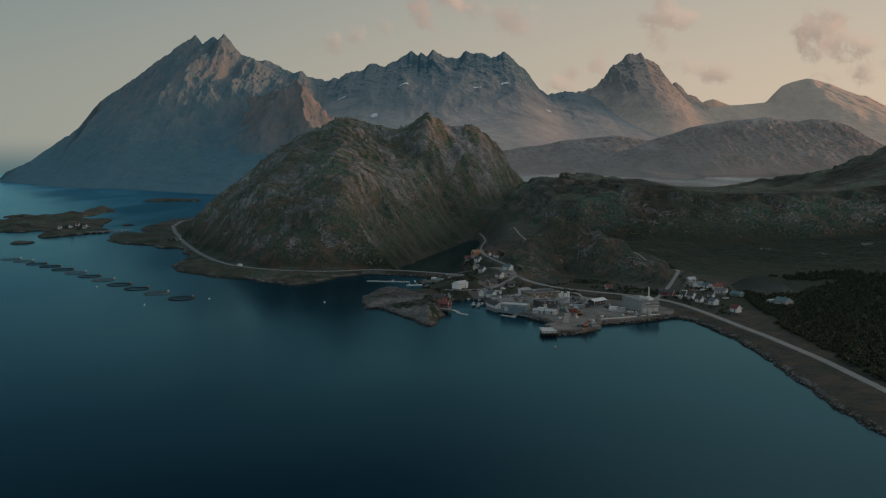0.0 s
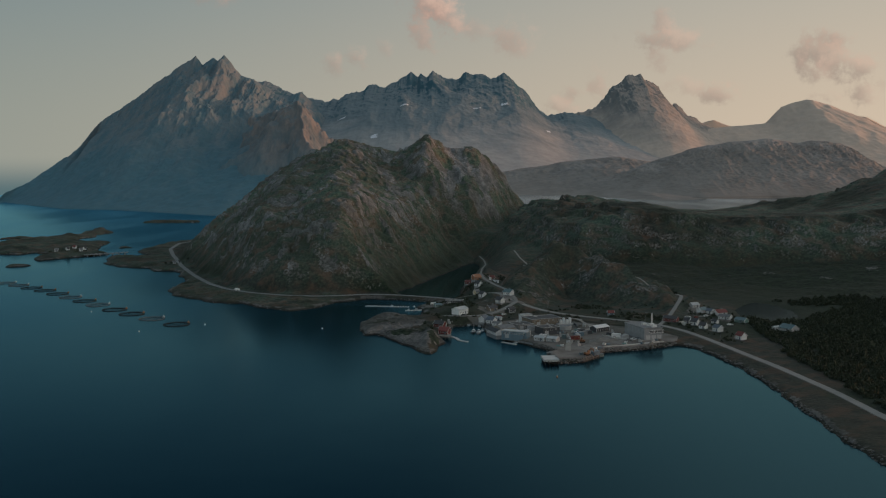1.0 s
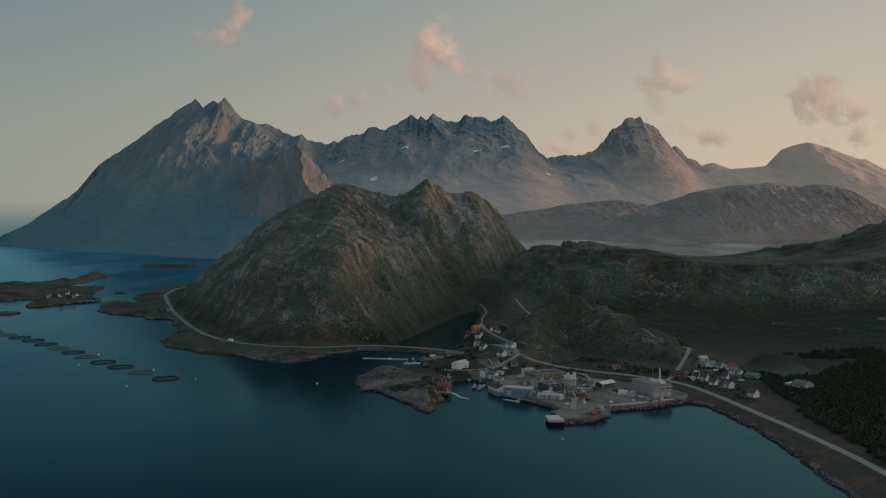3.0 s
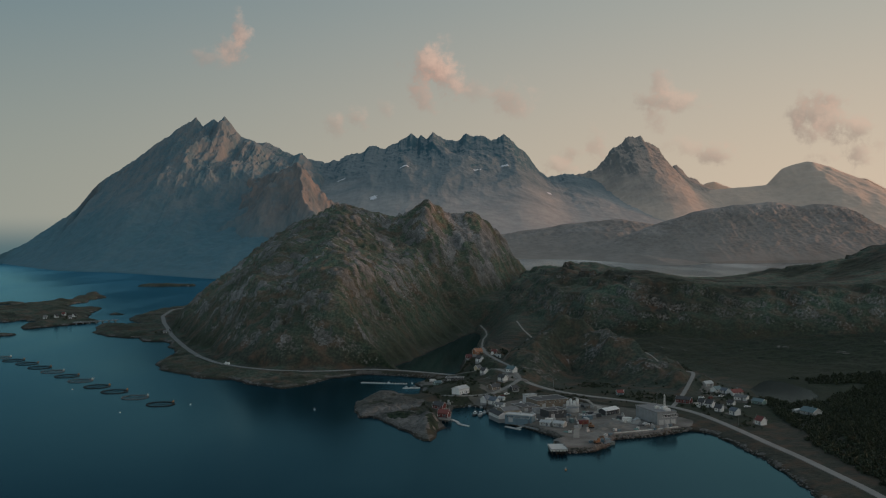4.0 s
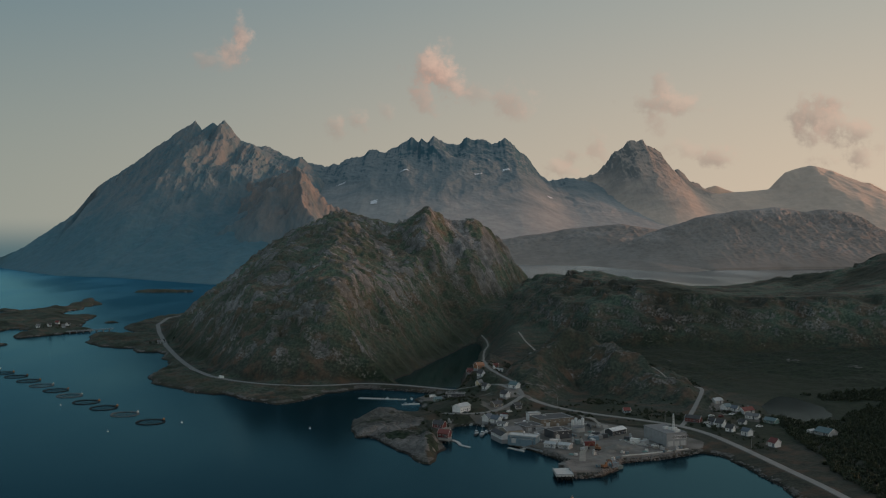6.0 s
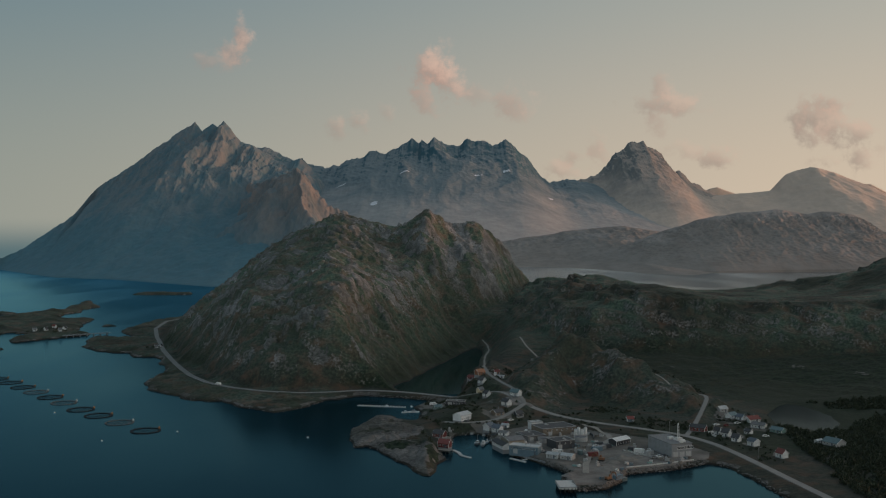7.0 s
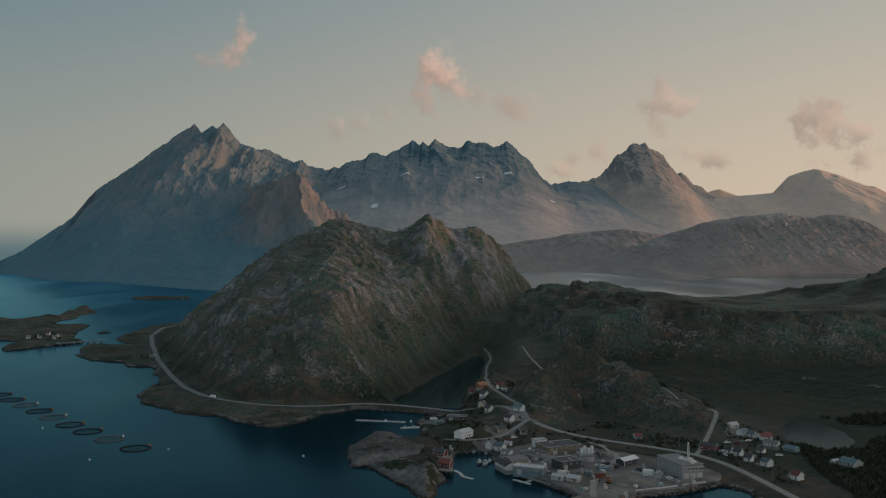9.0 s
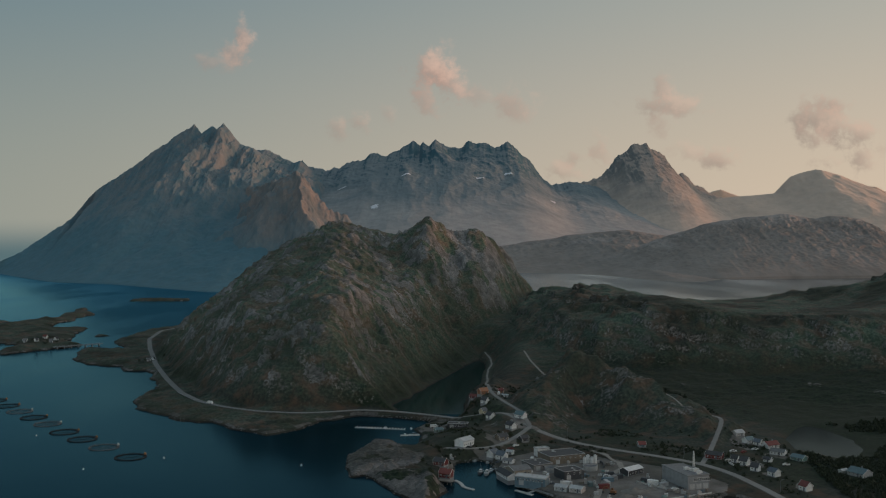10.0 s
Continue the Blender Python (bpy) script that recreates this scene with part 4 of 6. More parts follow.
def drum(bm, x, y, z, r, h, sides=20, top=1.0):
    lo = [bm.verts.new((x + r * math.cos(6.2832 * k / sides), y + r * math.sin(6.2832 * k / sides), z)) for k in range(sides)]
    hi = [bm.verts.new((x + r * top * math.cos(6.2832 * k / sides), y + r * top * math.sin(6.2832 * k / sides), z + h)) for k in range(sides)]
    for k in range(sides):
        bm.faces.new([lo[k], lo[(k + 1) % sides], hi[(k + 1) % sides], hi[k]])
    bm.faces.new(lo[::-1]), bm.faces.new(hi)


def mesh_of(name, bm, mat, smooth=False):
    me = bpy.data.meshes.new(name)
    bm.to_mesh(me)
    bm.free()
    me.materials.append(mat)
    if smooth:
        me.polygons.foreach_set("use_smooth", [True] * len(me.polygons))
    return me


def part(name, bm, mat, parent=None, label="", smooth=False):
    ob = new(name, mesh_of(name, bm, mat, smooth))
    ob.parent = parent
    return tagged(ob, label)


def shared(name, me, parent, x=0.0, y=0.0, z=0.0, turn=0.0, size=(1, 1, 1)):
    """One more piece on a mesh that is already built."""
    ob = new(name, me)
    ob.parent = parent
    ob.matrix_basis = Matrix.LocRotScale((x, y, z), Euler((0, 0, turn)), size)
    return ob


def thing(name, x, y, z, turn, label, category, group=""):
    ob = tagged(new(name), label, category, group)
    ob.empty_display_size = 1.0
    ob.matrix_basis = pose(x, y, z, 0, 0, turn)
    return ob


WHITE = plain("white_boards", (0.68, 0.70, 0.70), 0.6, grain=3, vary=0.22)
CREAM = plain("cream_boards", (0.60, 0.52, 0.36), 0.6, grain=3)
TAN = plain("tan_cladding", (0.21, 0.175, 0.135), 0.65, grain=2)
BEIGE = plain("beige_cladding", (0.36, 0.325, 0.265), 0.65, grain=2)
GREY = plain("grey_cladding", (0.22, 0.22, 0.22), 0.6, grain=2)
PALE = plain("pale_cladding", (0.40, 0.41, 0.41), 0.55, grain=2)
SLATE_WALL = plain("dark_cladding", (0.055, 0.062, 0.070), 0.55, grain=2)
BLUE = plain("blue_cladding", (0.12, 0.19, 0.235), 0.55, grain=2)
GREEN_WALL = plain("green_cladding", (0.14, 0.24, 0.22), 0.6, grain=2)
RED = plain("falu_red_boards", (0.15, 0.034, 0.032), 0.7, grain=3)
ORANGE = plain("orange_boards", (0.33, 0.150, 0.080), 0.7, grain=3)
CONCRETE = plain("concrete", (0.26, 0.272, 0.278), 0.85, grain=1.2, vary=0.3, bump=0.3)
DARK_ROOF = plain("dark_roofing", (0.060, 0.060, 0.062), 0.75, grain=2, vary=0.35)
GREY_ROOF = plain("grey_roofing", (0.17, 0.17, 0.17), 0.75, grain=2, vary=0.35)
SLATE_ROOF = plain("slate_roofing", (0.105, 0.125, 0.15), 0.55, grain=3, vary=0.35)
PALE_ROOF = plain("pale_sheet_roofing", (0.42, 0.43, 0.43), 0.5, grain=2, vary=0.3)
WHITE_ROOF = plain("white_sheet_roofing", (0.66, 0.66, 0.64), 0.5, grain=2)
RED_ROOF = plain("red_roofing", (0.17, 0.048, 0.040), 0.7, grain=3, vary=0.35)
TEAL_ROOF = plain("blue_green_sheet_roofing", (0.10, 0.155, 0.165), 0.5, grain=2)
TRIM = plain("white_trim", (0.72, 0.72, 0.70), 0.5)
STEEL = plain("galvanised_steel", (0.42, 0.43, 0.44), 0.4, 0.8, grain=4)
BLACK_PLASTIC = plain("black_plastic_pipe", (0.012, 0.014, 0.016), 0.8, grain=2)
GREY_PLASTIC = plain("faded_plastic_pipe", (0.11, 0.115, 0.115), 0.6, grain=2)
RUBBER = plain("tyre_rubber", (0.02, 0.02, 0.02), 0.85)
PLANK = plain("weathered_planks", (0.23, 0.21, 0.185), 0.85, grain=5, vary=0.35, bump=0.4)
PONTOON = plain("pale_concrete_pontoon", (0.50, 0.50, 0.48), 0.7, grain=3)
ASPHALT = plain("worn_asphalt", (0.225, 0.215, 0.200), 0.85, grain=0.5, vary=0.22, bump=0.2)
TRACK = plain("gravel_track", (0.26, 0.24, 0.21), 0.9, grain=1.0, vary=0.3, bump=0.4)
BOULDER = plain("shore_boulders", (0.155, 0.148, 0.140), 0.9, grain=1.0, vary=0.45, bump=0.6)
GRAVEL = plain("heaped_gravel", (0.20, 0.185, 0.165), 0.95, grain=1.5, vary=0.35, bump=0.6)
SNOW = plain("old_snow", (0.72, 0.74, 0.78), 0.8, grain=0.05, vary=0.15)
WORN_ORANGE = plain("worn_orange_paint", (0.200, 0.095, 0.045), 0.6)
FLOAT_ORANGE = plain("orange_float", (0.38, 0.17, 0.07), 0.5)


def pane_material():
    m, t, b = material("window_glass")
    b.inputs["Base Color"].default_value = (0.012, 0.016, 0.020, 1)
    b.inputs["Roughness"].default_value, b.inputs["IOR"].default_value = 0.06, 1.5
    return m


PANE = pane_material()


def unit(name, mat, build):
    bm = bmesh.new()
    build(bm)
    return mesh_of(name, bm, mat)


def frame_bars(bm):
    for x, z, sx, sz in ((0, -0.66, 1.16, 0.12), (0, 0.54, 1.16, 0.12), (-0.54, -0.54, 0.10, 1.08), (0.54, -0.54, 0.10, 1.08), (0, -0.54, 0.06, 1.08)):
        box(bm, x, 0, z, sx, 0.12, sz)


WINDOW_FRAME = unit("window", TRIM, frame_bars)
WINDOW_PANE = unit("pane", PANE, lambda bm: box(bm, 0, 0.0, -0.56, 1.06, 0.05, 1.12))
DOOR_LEAF = unit("door", SLATE_ROOF, lambda bm: (box(bm, 0, 0, 0, 0.95, 0.10, 2.05), box(bm, 0, -0.03, 0.15, 0.6, 0.1, 0.7), box(bm, 0, -0.03, 1.1, 0.6, 0.1, 0.7)))
def corrugated(bm):
    n = 22
    rows = [[bm.verts.new((s * 1.6, -0.05 - 0.06 * (k % 2), k * 0.15)) for s in (-1, 1)] for k in range(n)]
    rows += [[bm.verts.new((s * 1.6, 0.06, k * 3.15)) for s in (-1, 1)] for k in (1, 0)]
    for ra, rb in zip(rows, rows[1:] + rows[:1]):
        bm.faces.new([ra[0], ra[1], rb[1], rb[0]])


PORT_LEAF = unit("roller_door", PALE_ROOF, corrugated)


def windows(ob, w, d, z, across, deep, both=True, size=1.0):
    for k in range(across):
        x = (k + 0.5) / across * w - w / 2
        for y, turn in ((-d / 2 - 0.03, 0.0), (d / 2 + 0.03, math.pi)):
            if not both and turn:
                continue
            q = shared("window", WINDOW_FRAME, ob, x, y, z, turn, (size, 1, size))
            shared("pane", WINDOW_PANE, q)
    for k in range(deep):
        y = (k + 0.5) / deep * d - d / 2
        for x, turn in ((-w / 2 - 0.03, -math.pi / 2), (w / 2 + 0.03, math.pi / 2)):
            q = shared("window", WINDOW_FRAME, ob, x, y, z, turn, (size, 1, size))
            shared("pane", WINDOW_PANE, q)


def house(label, x, y, turn, w, d, wall, rise, wall_mat, roof_mat, chimney=True):
    """A gabled house: the ridge runs along the longer side."""
    k = 0.80 if w * d < 100 else 0.92
    w, d, wall, rise = k * w, k * d, 0.82 * wall, 0.74 * rise
    z = min(at(x + i * w * 0.35, y + j * d * 0.35) for i in (-1, 1) for j in (-1, 1))
    zc = max(z, at(x, y) - 0.15, 2.3)
    small = w * d < 30
    ob = thing("house" if not small else "cabin", x, y, zc, turn, label, "house" if not small else "cabin", "village buildings")
    if d > w * 1.25:
        w, d = d, w
        ob.matrix_basis = pose(x, y, zc, 0, 0, turn + 90)
    bm = bmesh.new()
    box(bm, 0, 0, -3.2, w + 0.15, d + 0.15, 3.55)
    part("foundation", bm, CONCRETE, ob, "grey concrete foundation")
    bm = bmesh.new()
    lo = [bm.verts.new(p) for p in ((-w / 2, -d / 2, 0.3), (w / 2, -d / 2, 0.3), (w / 2, d / 2, 0.3), (-w / 2, d / 2, 0.3))]
    hi = [bm.verts.new(p) for p in ((-w / 2, -d / 2, wall), (w / 2, -d / 2, wall), (w / 2, d / 2, wall), (-w / 2, d / 2, wall))]
    ra, rb = bm.verts.new((-w / 2, 0, wall + rise)), bm.verts.new((w / 2, 0, wall + rise))
    for f in ([lo[0], lo[1], hi[1], hi[0]], [lo[2], lo[3], hi[3], hi[2]], [lo[1], lo[2], hi[2], rb, hi[1]], [lo[3], lo[0], hi[0], ra, hi[3]], [lo[3], lo[2], lo[1], lo[0]], [hi[0], hi[1], rb, ra], [hi[2], hi[3], ra, rb]):
        bm.faces.new(f)
    part("wall", bm, wall_mat, ob)
    for side in (-1, 1):
        bm = bmesh.new()
        over, th = 0.45, 0.22
        drop = rise * over / (d / 2)
        prof = [(0.0, wall + rise + 0.03), (side * (d / 2 + over), wall - drop + 0.03)]
        vs = []
        for xx in (-w / 2 - 0.4, w / 2 + 0.4):
            vs += [bm.verts.new((xx, prof[0][0], prof[0][1])), bm.verts.new((xx, prof[1][0], prof[1][1])), bm.verts.new((xx, prof[1][0], prof[1][1] + th)), bm.verts.new((xx, prof[0][0], prof[0][1] + th))]
        for f in ((0, 1, 2, 3), (7, 6, 5, 4), (0, 4, 5, 1), (1, 5, 6, 2), (2, 6, 7, 3), (3, 7, 4, 0)):
            bm.faces.new([vs[i] for i in f])
        bmesh.ops.recalc_face_normals(bm, faces=bm.faces)
        part("roof", bm, roof_mat, ob)
    if wall_mat is not WHITE:
        for cx, cy in ((-1, -1), (1, -1), (1, 1), (-1, 1)):
            bm = bmesh.new()
            box(bm, cx * (w / 2), cy * (d / 2), 0.3, 0.22, 0.22, wall - 0.35)
            part("corner_board", bm, TRIM, ob)
    for side in (-1, 1):
        bm = bmesh.new()
        vs = [Vector((side * (w / 2 + 0.42), -d / 2 - 0.45, wall - rise * 0.45 / (d / 2) + 0.1)), Vector((side * (w / 2 + 0.42), 0, wall + rise + 0.12)), Vector((side * (w / 2 + 0.42), d / 2 + 0.45, wall - rise * 0.45 / (d / 2) + 0.1))]
        tube(bm, vs, 0.14, 4)
        part("bargeboard", bm, TRIM, ob)
    n = max(2, int(w / 2.3))
    windows(ob, w * 0.94, d, min(1.7, wall * 0.58), n, max(1, int(d / 3.2)), size=0.72)
    if wall > 4.1:
        windows(ob, w * 0.94, d, wall - 0.8, n, 0, size=0.68)
        for side, tt in ((-1, -math.pi / 2), (1, math.pi / 2)):
            q = shared("window", WINDOW_FRAME, ob, side * (w / 2 + 0.03), 0, wall + rise * 0.25, tt, (0.8, 1, 0.8))
            shared("pane", WINDOW_PANE, q)
    shared("door", DOOR_LEAF, ob, w * 0.18, -d / 2 - 0.05, 0.32)
    if chimney and rise > 1.9 and not small:
        bm = bmesh.new()
        box(bm, w * 0.14, 0, wall + rise - 0.5, 0.6, 0.6, 1.5)
        box(bm, w * 0.14, 0, wall + rise + 1.0, 0.75, 0.75, 0.15)
        part("chimney", bm, CONCRETE, ob, "grey rendered chimney")
    return ob


def hall(label, x, y, turn, w, d, high, rise, wall_mat, roof_mat, bays=3, plant=False):
    """A flat-roofed shed or works building."""
    z = at(x, y)
    ob = thing("industrial_building", x, y, z, turn, label, "building", "village buildings")
    bm = bmesh.new()
    box(bm, 0, 0, -1.5, w, d, high + 1.5)
    part("wall", bm, wall_mat, ob)
    bm = bmesh.new()
    box(bm, 0, 0, high, w + 0.5, d + 0.5, 0.30)
    part("roof", bm, roof_mat, ob)
    for sx, sy, bx, by in ((w + 0.56, 0.16, 0, -d / 2 - 0.2), (w + 0.56, 0.16, 0, d / 2 + 0.2), (0.16, d + 0.2, -w / 2 - 0.2, 0), (0.16, d + 0.2, w / 2 + 0.2, 0)):
        bm = bmesh.new()
        box(bm, bx, by, high + 0.26, sx, sy, 0.35)
        part("parapet", bm, PALE_ROOF if not plant else CONCRETE, ob)
    for k in range(max(3, int(w / 1.6))):
        bm = bmesh.new()
        box(bm, (k + 0.5) / max(3, int(w / 1.6)) * w - w / 2, -d / 2 - 0.04, 0.1, 0.10, 0.10, high - 0.2)
        part("cladding_rib", bm, wall_mat, ob)
    if not plant:
        windows(ob, w * 0.9, d, high - 1.2, bays, 2, size=0.9)
        if high > 5:
            windows(ob, w * 0.9, d, 1.9, bays, 1, both=False, size=0.9)
        shared("door", DOOR_LEAF, ob, w * 0.40, -d / 2 - 0.06, 0.0)
        if w > 10:
            shared("roller_door", PORT_LEAF, ob, -w * 0.28, -d / 2 - 0.06, 0.0, 0.0, (0.9, 1, 0.9))
    else:
        for k in range(9):
            q = shared("window", WINDOW_FRAME, ob, (k - 4) * 1.25 + w * 0.18, -d / 2 - 0.04, high - 2.2, 0, (1, 1, 1.5))
            shared("pane", WINDOW_PANE, q)
        for k in range(3):
            shared("roller_door", PORT_LEAF, ob, -w * 0.3 + k * 4.4, -d / 2 - 0.06, 0.0)
    for k in range(7 if plant else 2):
        bm = bmesh.new()
        rx, ry = (random.uniform(-0.05, 0.3) * w, random.uniform(-0.42, 0.0) * d) if plant else (random.uniform(-0.3, 0.3) * w, random.uniform(-0.3, 0.3) * d)
        s = random.uniform(0.8, 2.6) if plant else random.uniform(0.5, 1.0)
        box(bm, rx, ry, high + 0.3, s * 1.4, s, s * 0.7)
        drum(bm, rx, ry, high + 0.3 + s * 0.7, s * 0.3, 0.25, 10)
        part("roof_unit", bm, WHITE_ROOF if plant else PALE, ob, "white ventilation unit" if plant else "")
    return ob


# ---- roads ----
def ribbon(name, line, width, mat, label):
    bm = bmesh.new()
    rows = []
    n = len(line)
    for i, p in enumerate(line):
        a, b = Vector(line[max(i - 1, 0)]), Vector(line[min(i + 1, n - 1)])
        d = (b - a)
        d.z = 0
        s = Vector((d.y, -d.x, 0)).normalized()
        c = Vector(p)
        rows.append([bm.verts.new(c + s * (k * width / 2) + Vector((0, 0, h))) for k, h in ((-1.04, -0.35), (-1, 0.10), (0, 0.17), (1, 0.10), (1.04, -0.35))])
    for ra, rb in zip(rows, rows[1:]):
        for k in range(4):
            bm.faces.new([ra[k], ra[k + 1], rb[k + 1], rb[k]])
    ob = part(name, bm, mat, None, smooth=False)
    return tagged(ob, label, "road", kind="structure")


for name, line, width in ROADS:
    ribbon("road", line, width, ASPHALT, "pale grey two-lane asphalt road" if width > 5.5 else "narrow pale village road")
for name, line, width in TRACKS:
    ribbon("track", line, width, TRACK, "pale gravel footpath over the heath")


def guard_rail(line, width, label):
    ob = thing("guard_rail", 0, 0, 0, 0, label, "guard rail", "guard rails")
    pts = []
    for i, p in enumerate(line):
        a, b = Vector(line[max(i - 1, 0)]), Vector(line[min(i + 1, len(line) - 1)])
        d = b - a
        d.z = 0
        s = Vector((d.y, -d.x, 0)).normalized()
        pts.append(Vector(p) - s * (width / 2 + 0.5))
    bm = bmesh.new()
    tube(bm, [p + Vector((0, 0, 0.72)) for p in pts], 0.14, 6)
    part("rail", bm, STEEL, ob)
    for p in pts:
        bm = bmesh.new()
        box(bm, p.x, p.y, p.z - 0.3, 0.14, 0.14, 1.05)
        part("post", bm, STEEL, ob)


yard_line = [(98, 778), (104, 766), (111, 750), (110, 736), (102, 722), (95, 706), (90, 690), (84, 668), (80, 640)]
ribbon("yard_road", [(px, py, 3.1 if py < 752 else at(px, py) + 0.1) for px, py in [(x0 + (x1 - x0) * k / 6, y0 + (y1 - y0) * k / 6) for (x0, y0), (x1, y1) in zip(yard_line, yard_line[1:]) for k in range(6)]], 3.6, TRACK, "pale gravel road through the works yard")
guard_rail([p for p in ROADS[0][1] if p[0] > -240], 6.0, "galvanised guard rail along the coast road")


bridge = thing("bridge", -478, 1410, 0, 40, "low concrete bridge from the spit to the island", "bridge")
bm = bmesh.new()
box(bm, 0, 0, 2.4, 64, 4.2, 0.5)
part("deck", bm, CONCRETE, bridge)
for k in range(7):
    bm = bmesh.new()
    box(bm, -27 + k * 9, 0, -5, 0.9, 3.4, 7.4)
    part("pier", bm, CONCRETE, bridge)
for s in (-1, 1):
    bm = bmesh.new()
    tube(bm, [(-32, s * 2.0, 3.7), (32, s * 2.0, 3.7)], 0.1, 6)
    part("railing", bm, STEEL, bridge)


# ---- fish cages ----
CAGES = [(-209, 779), (-237, 808.7), (-262, 835.7), (-285, 861.3), (-310, 892.4), (-332, 919.4), (-355, 946.4), (-378, 973.4), (-401, 1000.4), (-424, 1023.3), (-447, 1046.2), (-470, 1067.9)]


def circle(r, z, n=48):
    return [(r * math.cos(6.2832 * k / n), r * math.sin(6.2832 * k / n), z) for k in range(n)]


def fish_cage(dark):
    ob = thing("fish_cage", 0, 0, 0, 0, "round black fish-farm cage ring afloat" if dark else "round faded grey fish-farm cage ring afloat", "fish cage", "fish cages in the bay")
    mat = BLACK_PLASTIC if dark else GREY_PLASTIC
    for r in (10.2, 9.3):
        bm = bmesh.new()
        tube(bm, circle(r, 0.12), 0.30 if dark else 0.20, 8, True)
        part("float_ring", bm, mat, ob)
    bm = bmesh.new()
    tube(bm, circle(9.6, 0.95), 0.07, 6, True)
    part("handrail", bm, mat, ob)
    post = None
    for k in range(24):
        a = 6.2832 * k / 24
        if post is None:
            bm = bmesh.new()
            tube(bm, [(9.8, 0, 0.1), (9.6, 0, 0.95)], 0.07, 5)
            box(bm, 9.75, 0, 0.0, 1.5, 0.35, 0.35)
            post = mesh_of("bracket", bm, mat)
        shared("bracket", post, ob, 0, 0, 0, a)
    # the slack net hung across the ring
    for k in range(6):
        a = math.pi * k / 6
        bm = bmesh.new()
        tube(bm, [(9.6 * u * math.cos(a), 9.6 * u * math.sin(a), 0.95 - 0.8 * (1 - u * u)) for u in (-1, -0.6, -0.2, 0.2, 0.6, 1)], 0.035, 4)
        part("net_rope", bm, mat, ob)
    bm = bmesh.new()
    box(bm, 8.2, 6.4, 0.3, 1.5, 1.1, 1.0)
    drum(bm, 8.2, 6.4, 1.3, 0.35, 0.8, 10, 0.5)
    part("mooring_float", bm, FLOAT_ORANGE if dark else TRIM, ob, "pale orange marker float")
    return ob


dark_cage, pale_cage = fish_cage(True), fish_cage(False)
PALE_ONES = (1, 4, 6, 10, 11)
for i, (x, y) in enumerate(CAGES):
    m = pose(x, y, 0, 0, 0, random.uniform(-8, 8))
    if i == 0:
        dark_cage.matrix_basis = m
    elif i == 1:
        pale_cage.matrix_basis = m
    else:
        copy_thing(pale_cage if i in PALE_ONES else dark_cage, m)


def buoy(x, y, mat, label):
    ob = thing("buoy", x, y, 0, 0, label, "buoy", "buoys")
    bm = bmesh.new()
    bmesh.ops.create_uvsphere(bm, u_segments=12, v_segments=8, radius=0.7)
    part("float", bm, mat, ob, smooth=True)
    bm = bmesh.new()
    tube(bm, [(0, 0, 0.4), (0, 0, 1.5)], 0.08, 6)
    part("pole", bm, TRIM, ob)


for x, y in ((-92, 756), (-186, 776.2), (-228, 745.2), (-300, 847.8)):
    buoy(x, y, TRIM, "small white mooring buoy afloat")
buoy(66, 577.8, FLOAT_ORANGE, "small orange mooring buoy afloat")


# ---- quay, piers and boats ----
dock = thing("loading_dock", 66.5, 621, 0, 2, "pale concrete loading dock on piles at the quay's corner", "dock")
bm = bmesh.new()
box(bm, 0, 0, 2.0, 9.5, 15.5, 1.1)
part("deck", bm, PONTOON, dock)
bm = bmesh.new()
for sx, sy, bx, by in ((9.6, 0.3, 0, -7.7), (0.3, 15.5, -4.7, 0), (0.3, 15.5, 4.7, 0)):
    box(bm, bx, by, 3.1, sx, sy, 0.3)
part("kerb", bm, CONCRETE, dock)
for i in range(4):
    for j in range(4):
        bm = bmesh.new()
        tube(bm, [(-4 + i * 2.66, -7 + j * 4.6, -6), (-4 + i * 2.66, -7 + j * 4.6, 2.0)], 0.3, 8)
        part("pile", bm, RUBBER, dock)
for k in range(5):
    bm = bmesh.new()
    tube(bm, [(-4 + k * 2, -7.95, 0.6), (-4 + k * 2, -7.95, 2.6)], 0.28, 8)
    part("fender", bm, RUBBER, dock)


def pontoon_line(name, label, pts, width, fingers=0, finger_len=4.0):
    ob = thing(name, 0, 0, 0, 0, label, "pier", "floating piers")
    for (ax, ay), (bx, by) in zip(pts, pts[1:]):
        L, a = math.hypot(bx - ax, by - ay), math.atan2(by - ay, bx - ax)
        n = max(1, int(L / 6))
        for k in range(n):
            t = (k + 0.5) / n
            bm = bmesh.new()
            box(bm, 0, 0, -0.25, L / n - 0.15, width, 0.75)
            q = part("pontoon", bm, PONTOON, ob)
            q.matrix_basis = pose(ax + t * (bx - ax), ay + t * (by - ay), 0, 0, 0, math.degrees(a))
        for k in range(fingers):
            t = (k + 0.5) / fingers
            bm = bmesh.new()
            box(bm, 0, finger_len / 2, 0.0, 0.45, finger_len, 0.4)
            box(bm, 0, finger_len - 0.4, -0.2, 1.0, 0.8, 0.75)
            q = part("finger", bm, PONTOON, ob)
            q.matrix_basis = pose(ax + t * (bx - ax), ay + t * (by - ay), 0, 0, 0, math.degrees(a))
    return ob


pontoon_line("floating_pier", "pale floating pier with short mooring fingers", [(-69, 878.9), (-30, 870.8)], 1.1, 17, 3.6)
pontoon_line("floating_dock", "white zigzag floating dock in the harbour", [(6, 716.9), (9.5, 710.1), (11, 702), (14, 698), (17, 695.2)], 2.2)
pontoon_line("floating_dock", "pale floating dock at the blue quay building", [(41, 693.9), (50, 683.8)], 2.0)
pontoon_line("gangway", "narrow gangway to the floating dock", [(47, 687.2), (52, 692.6)], 1.4)


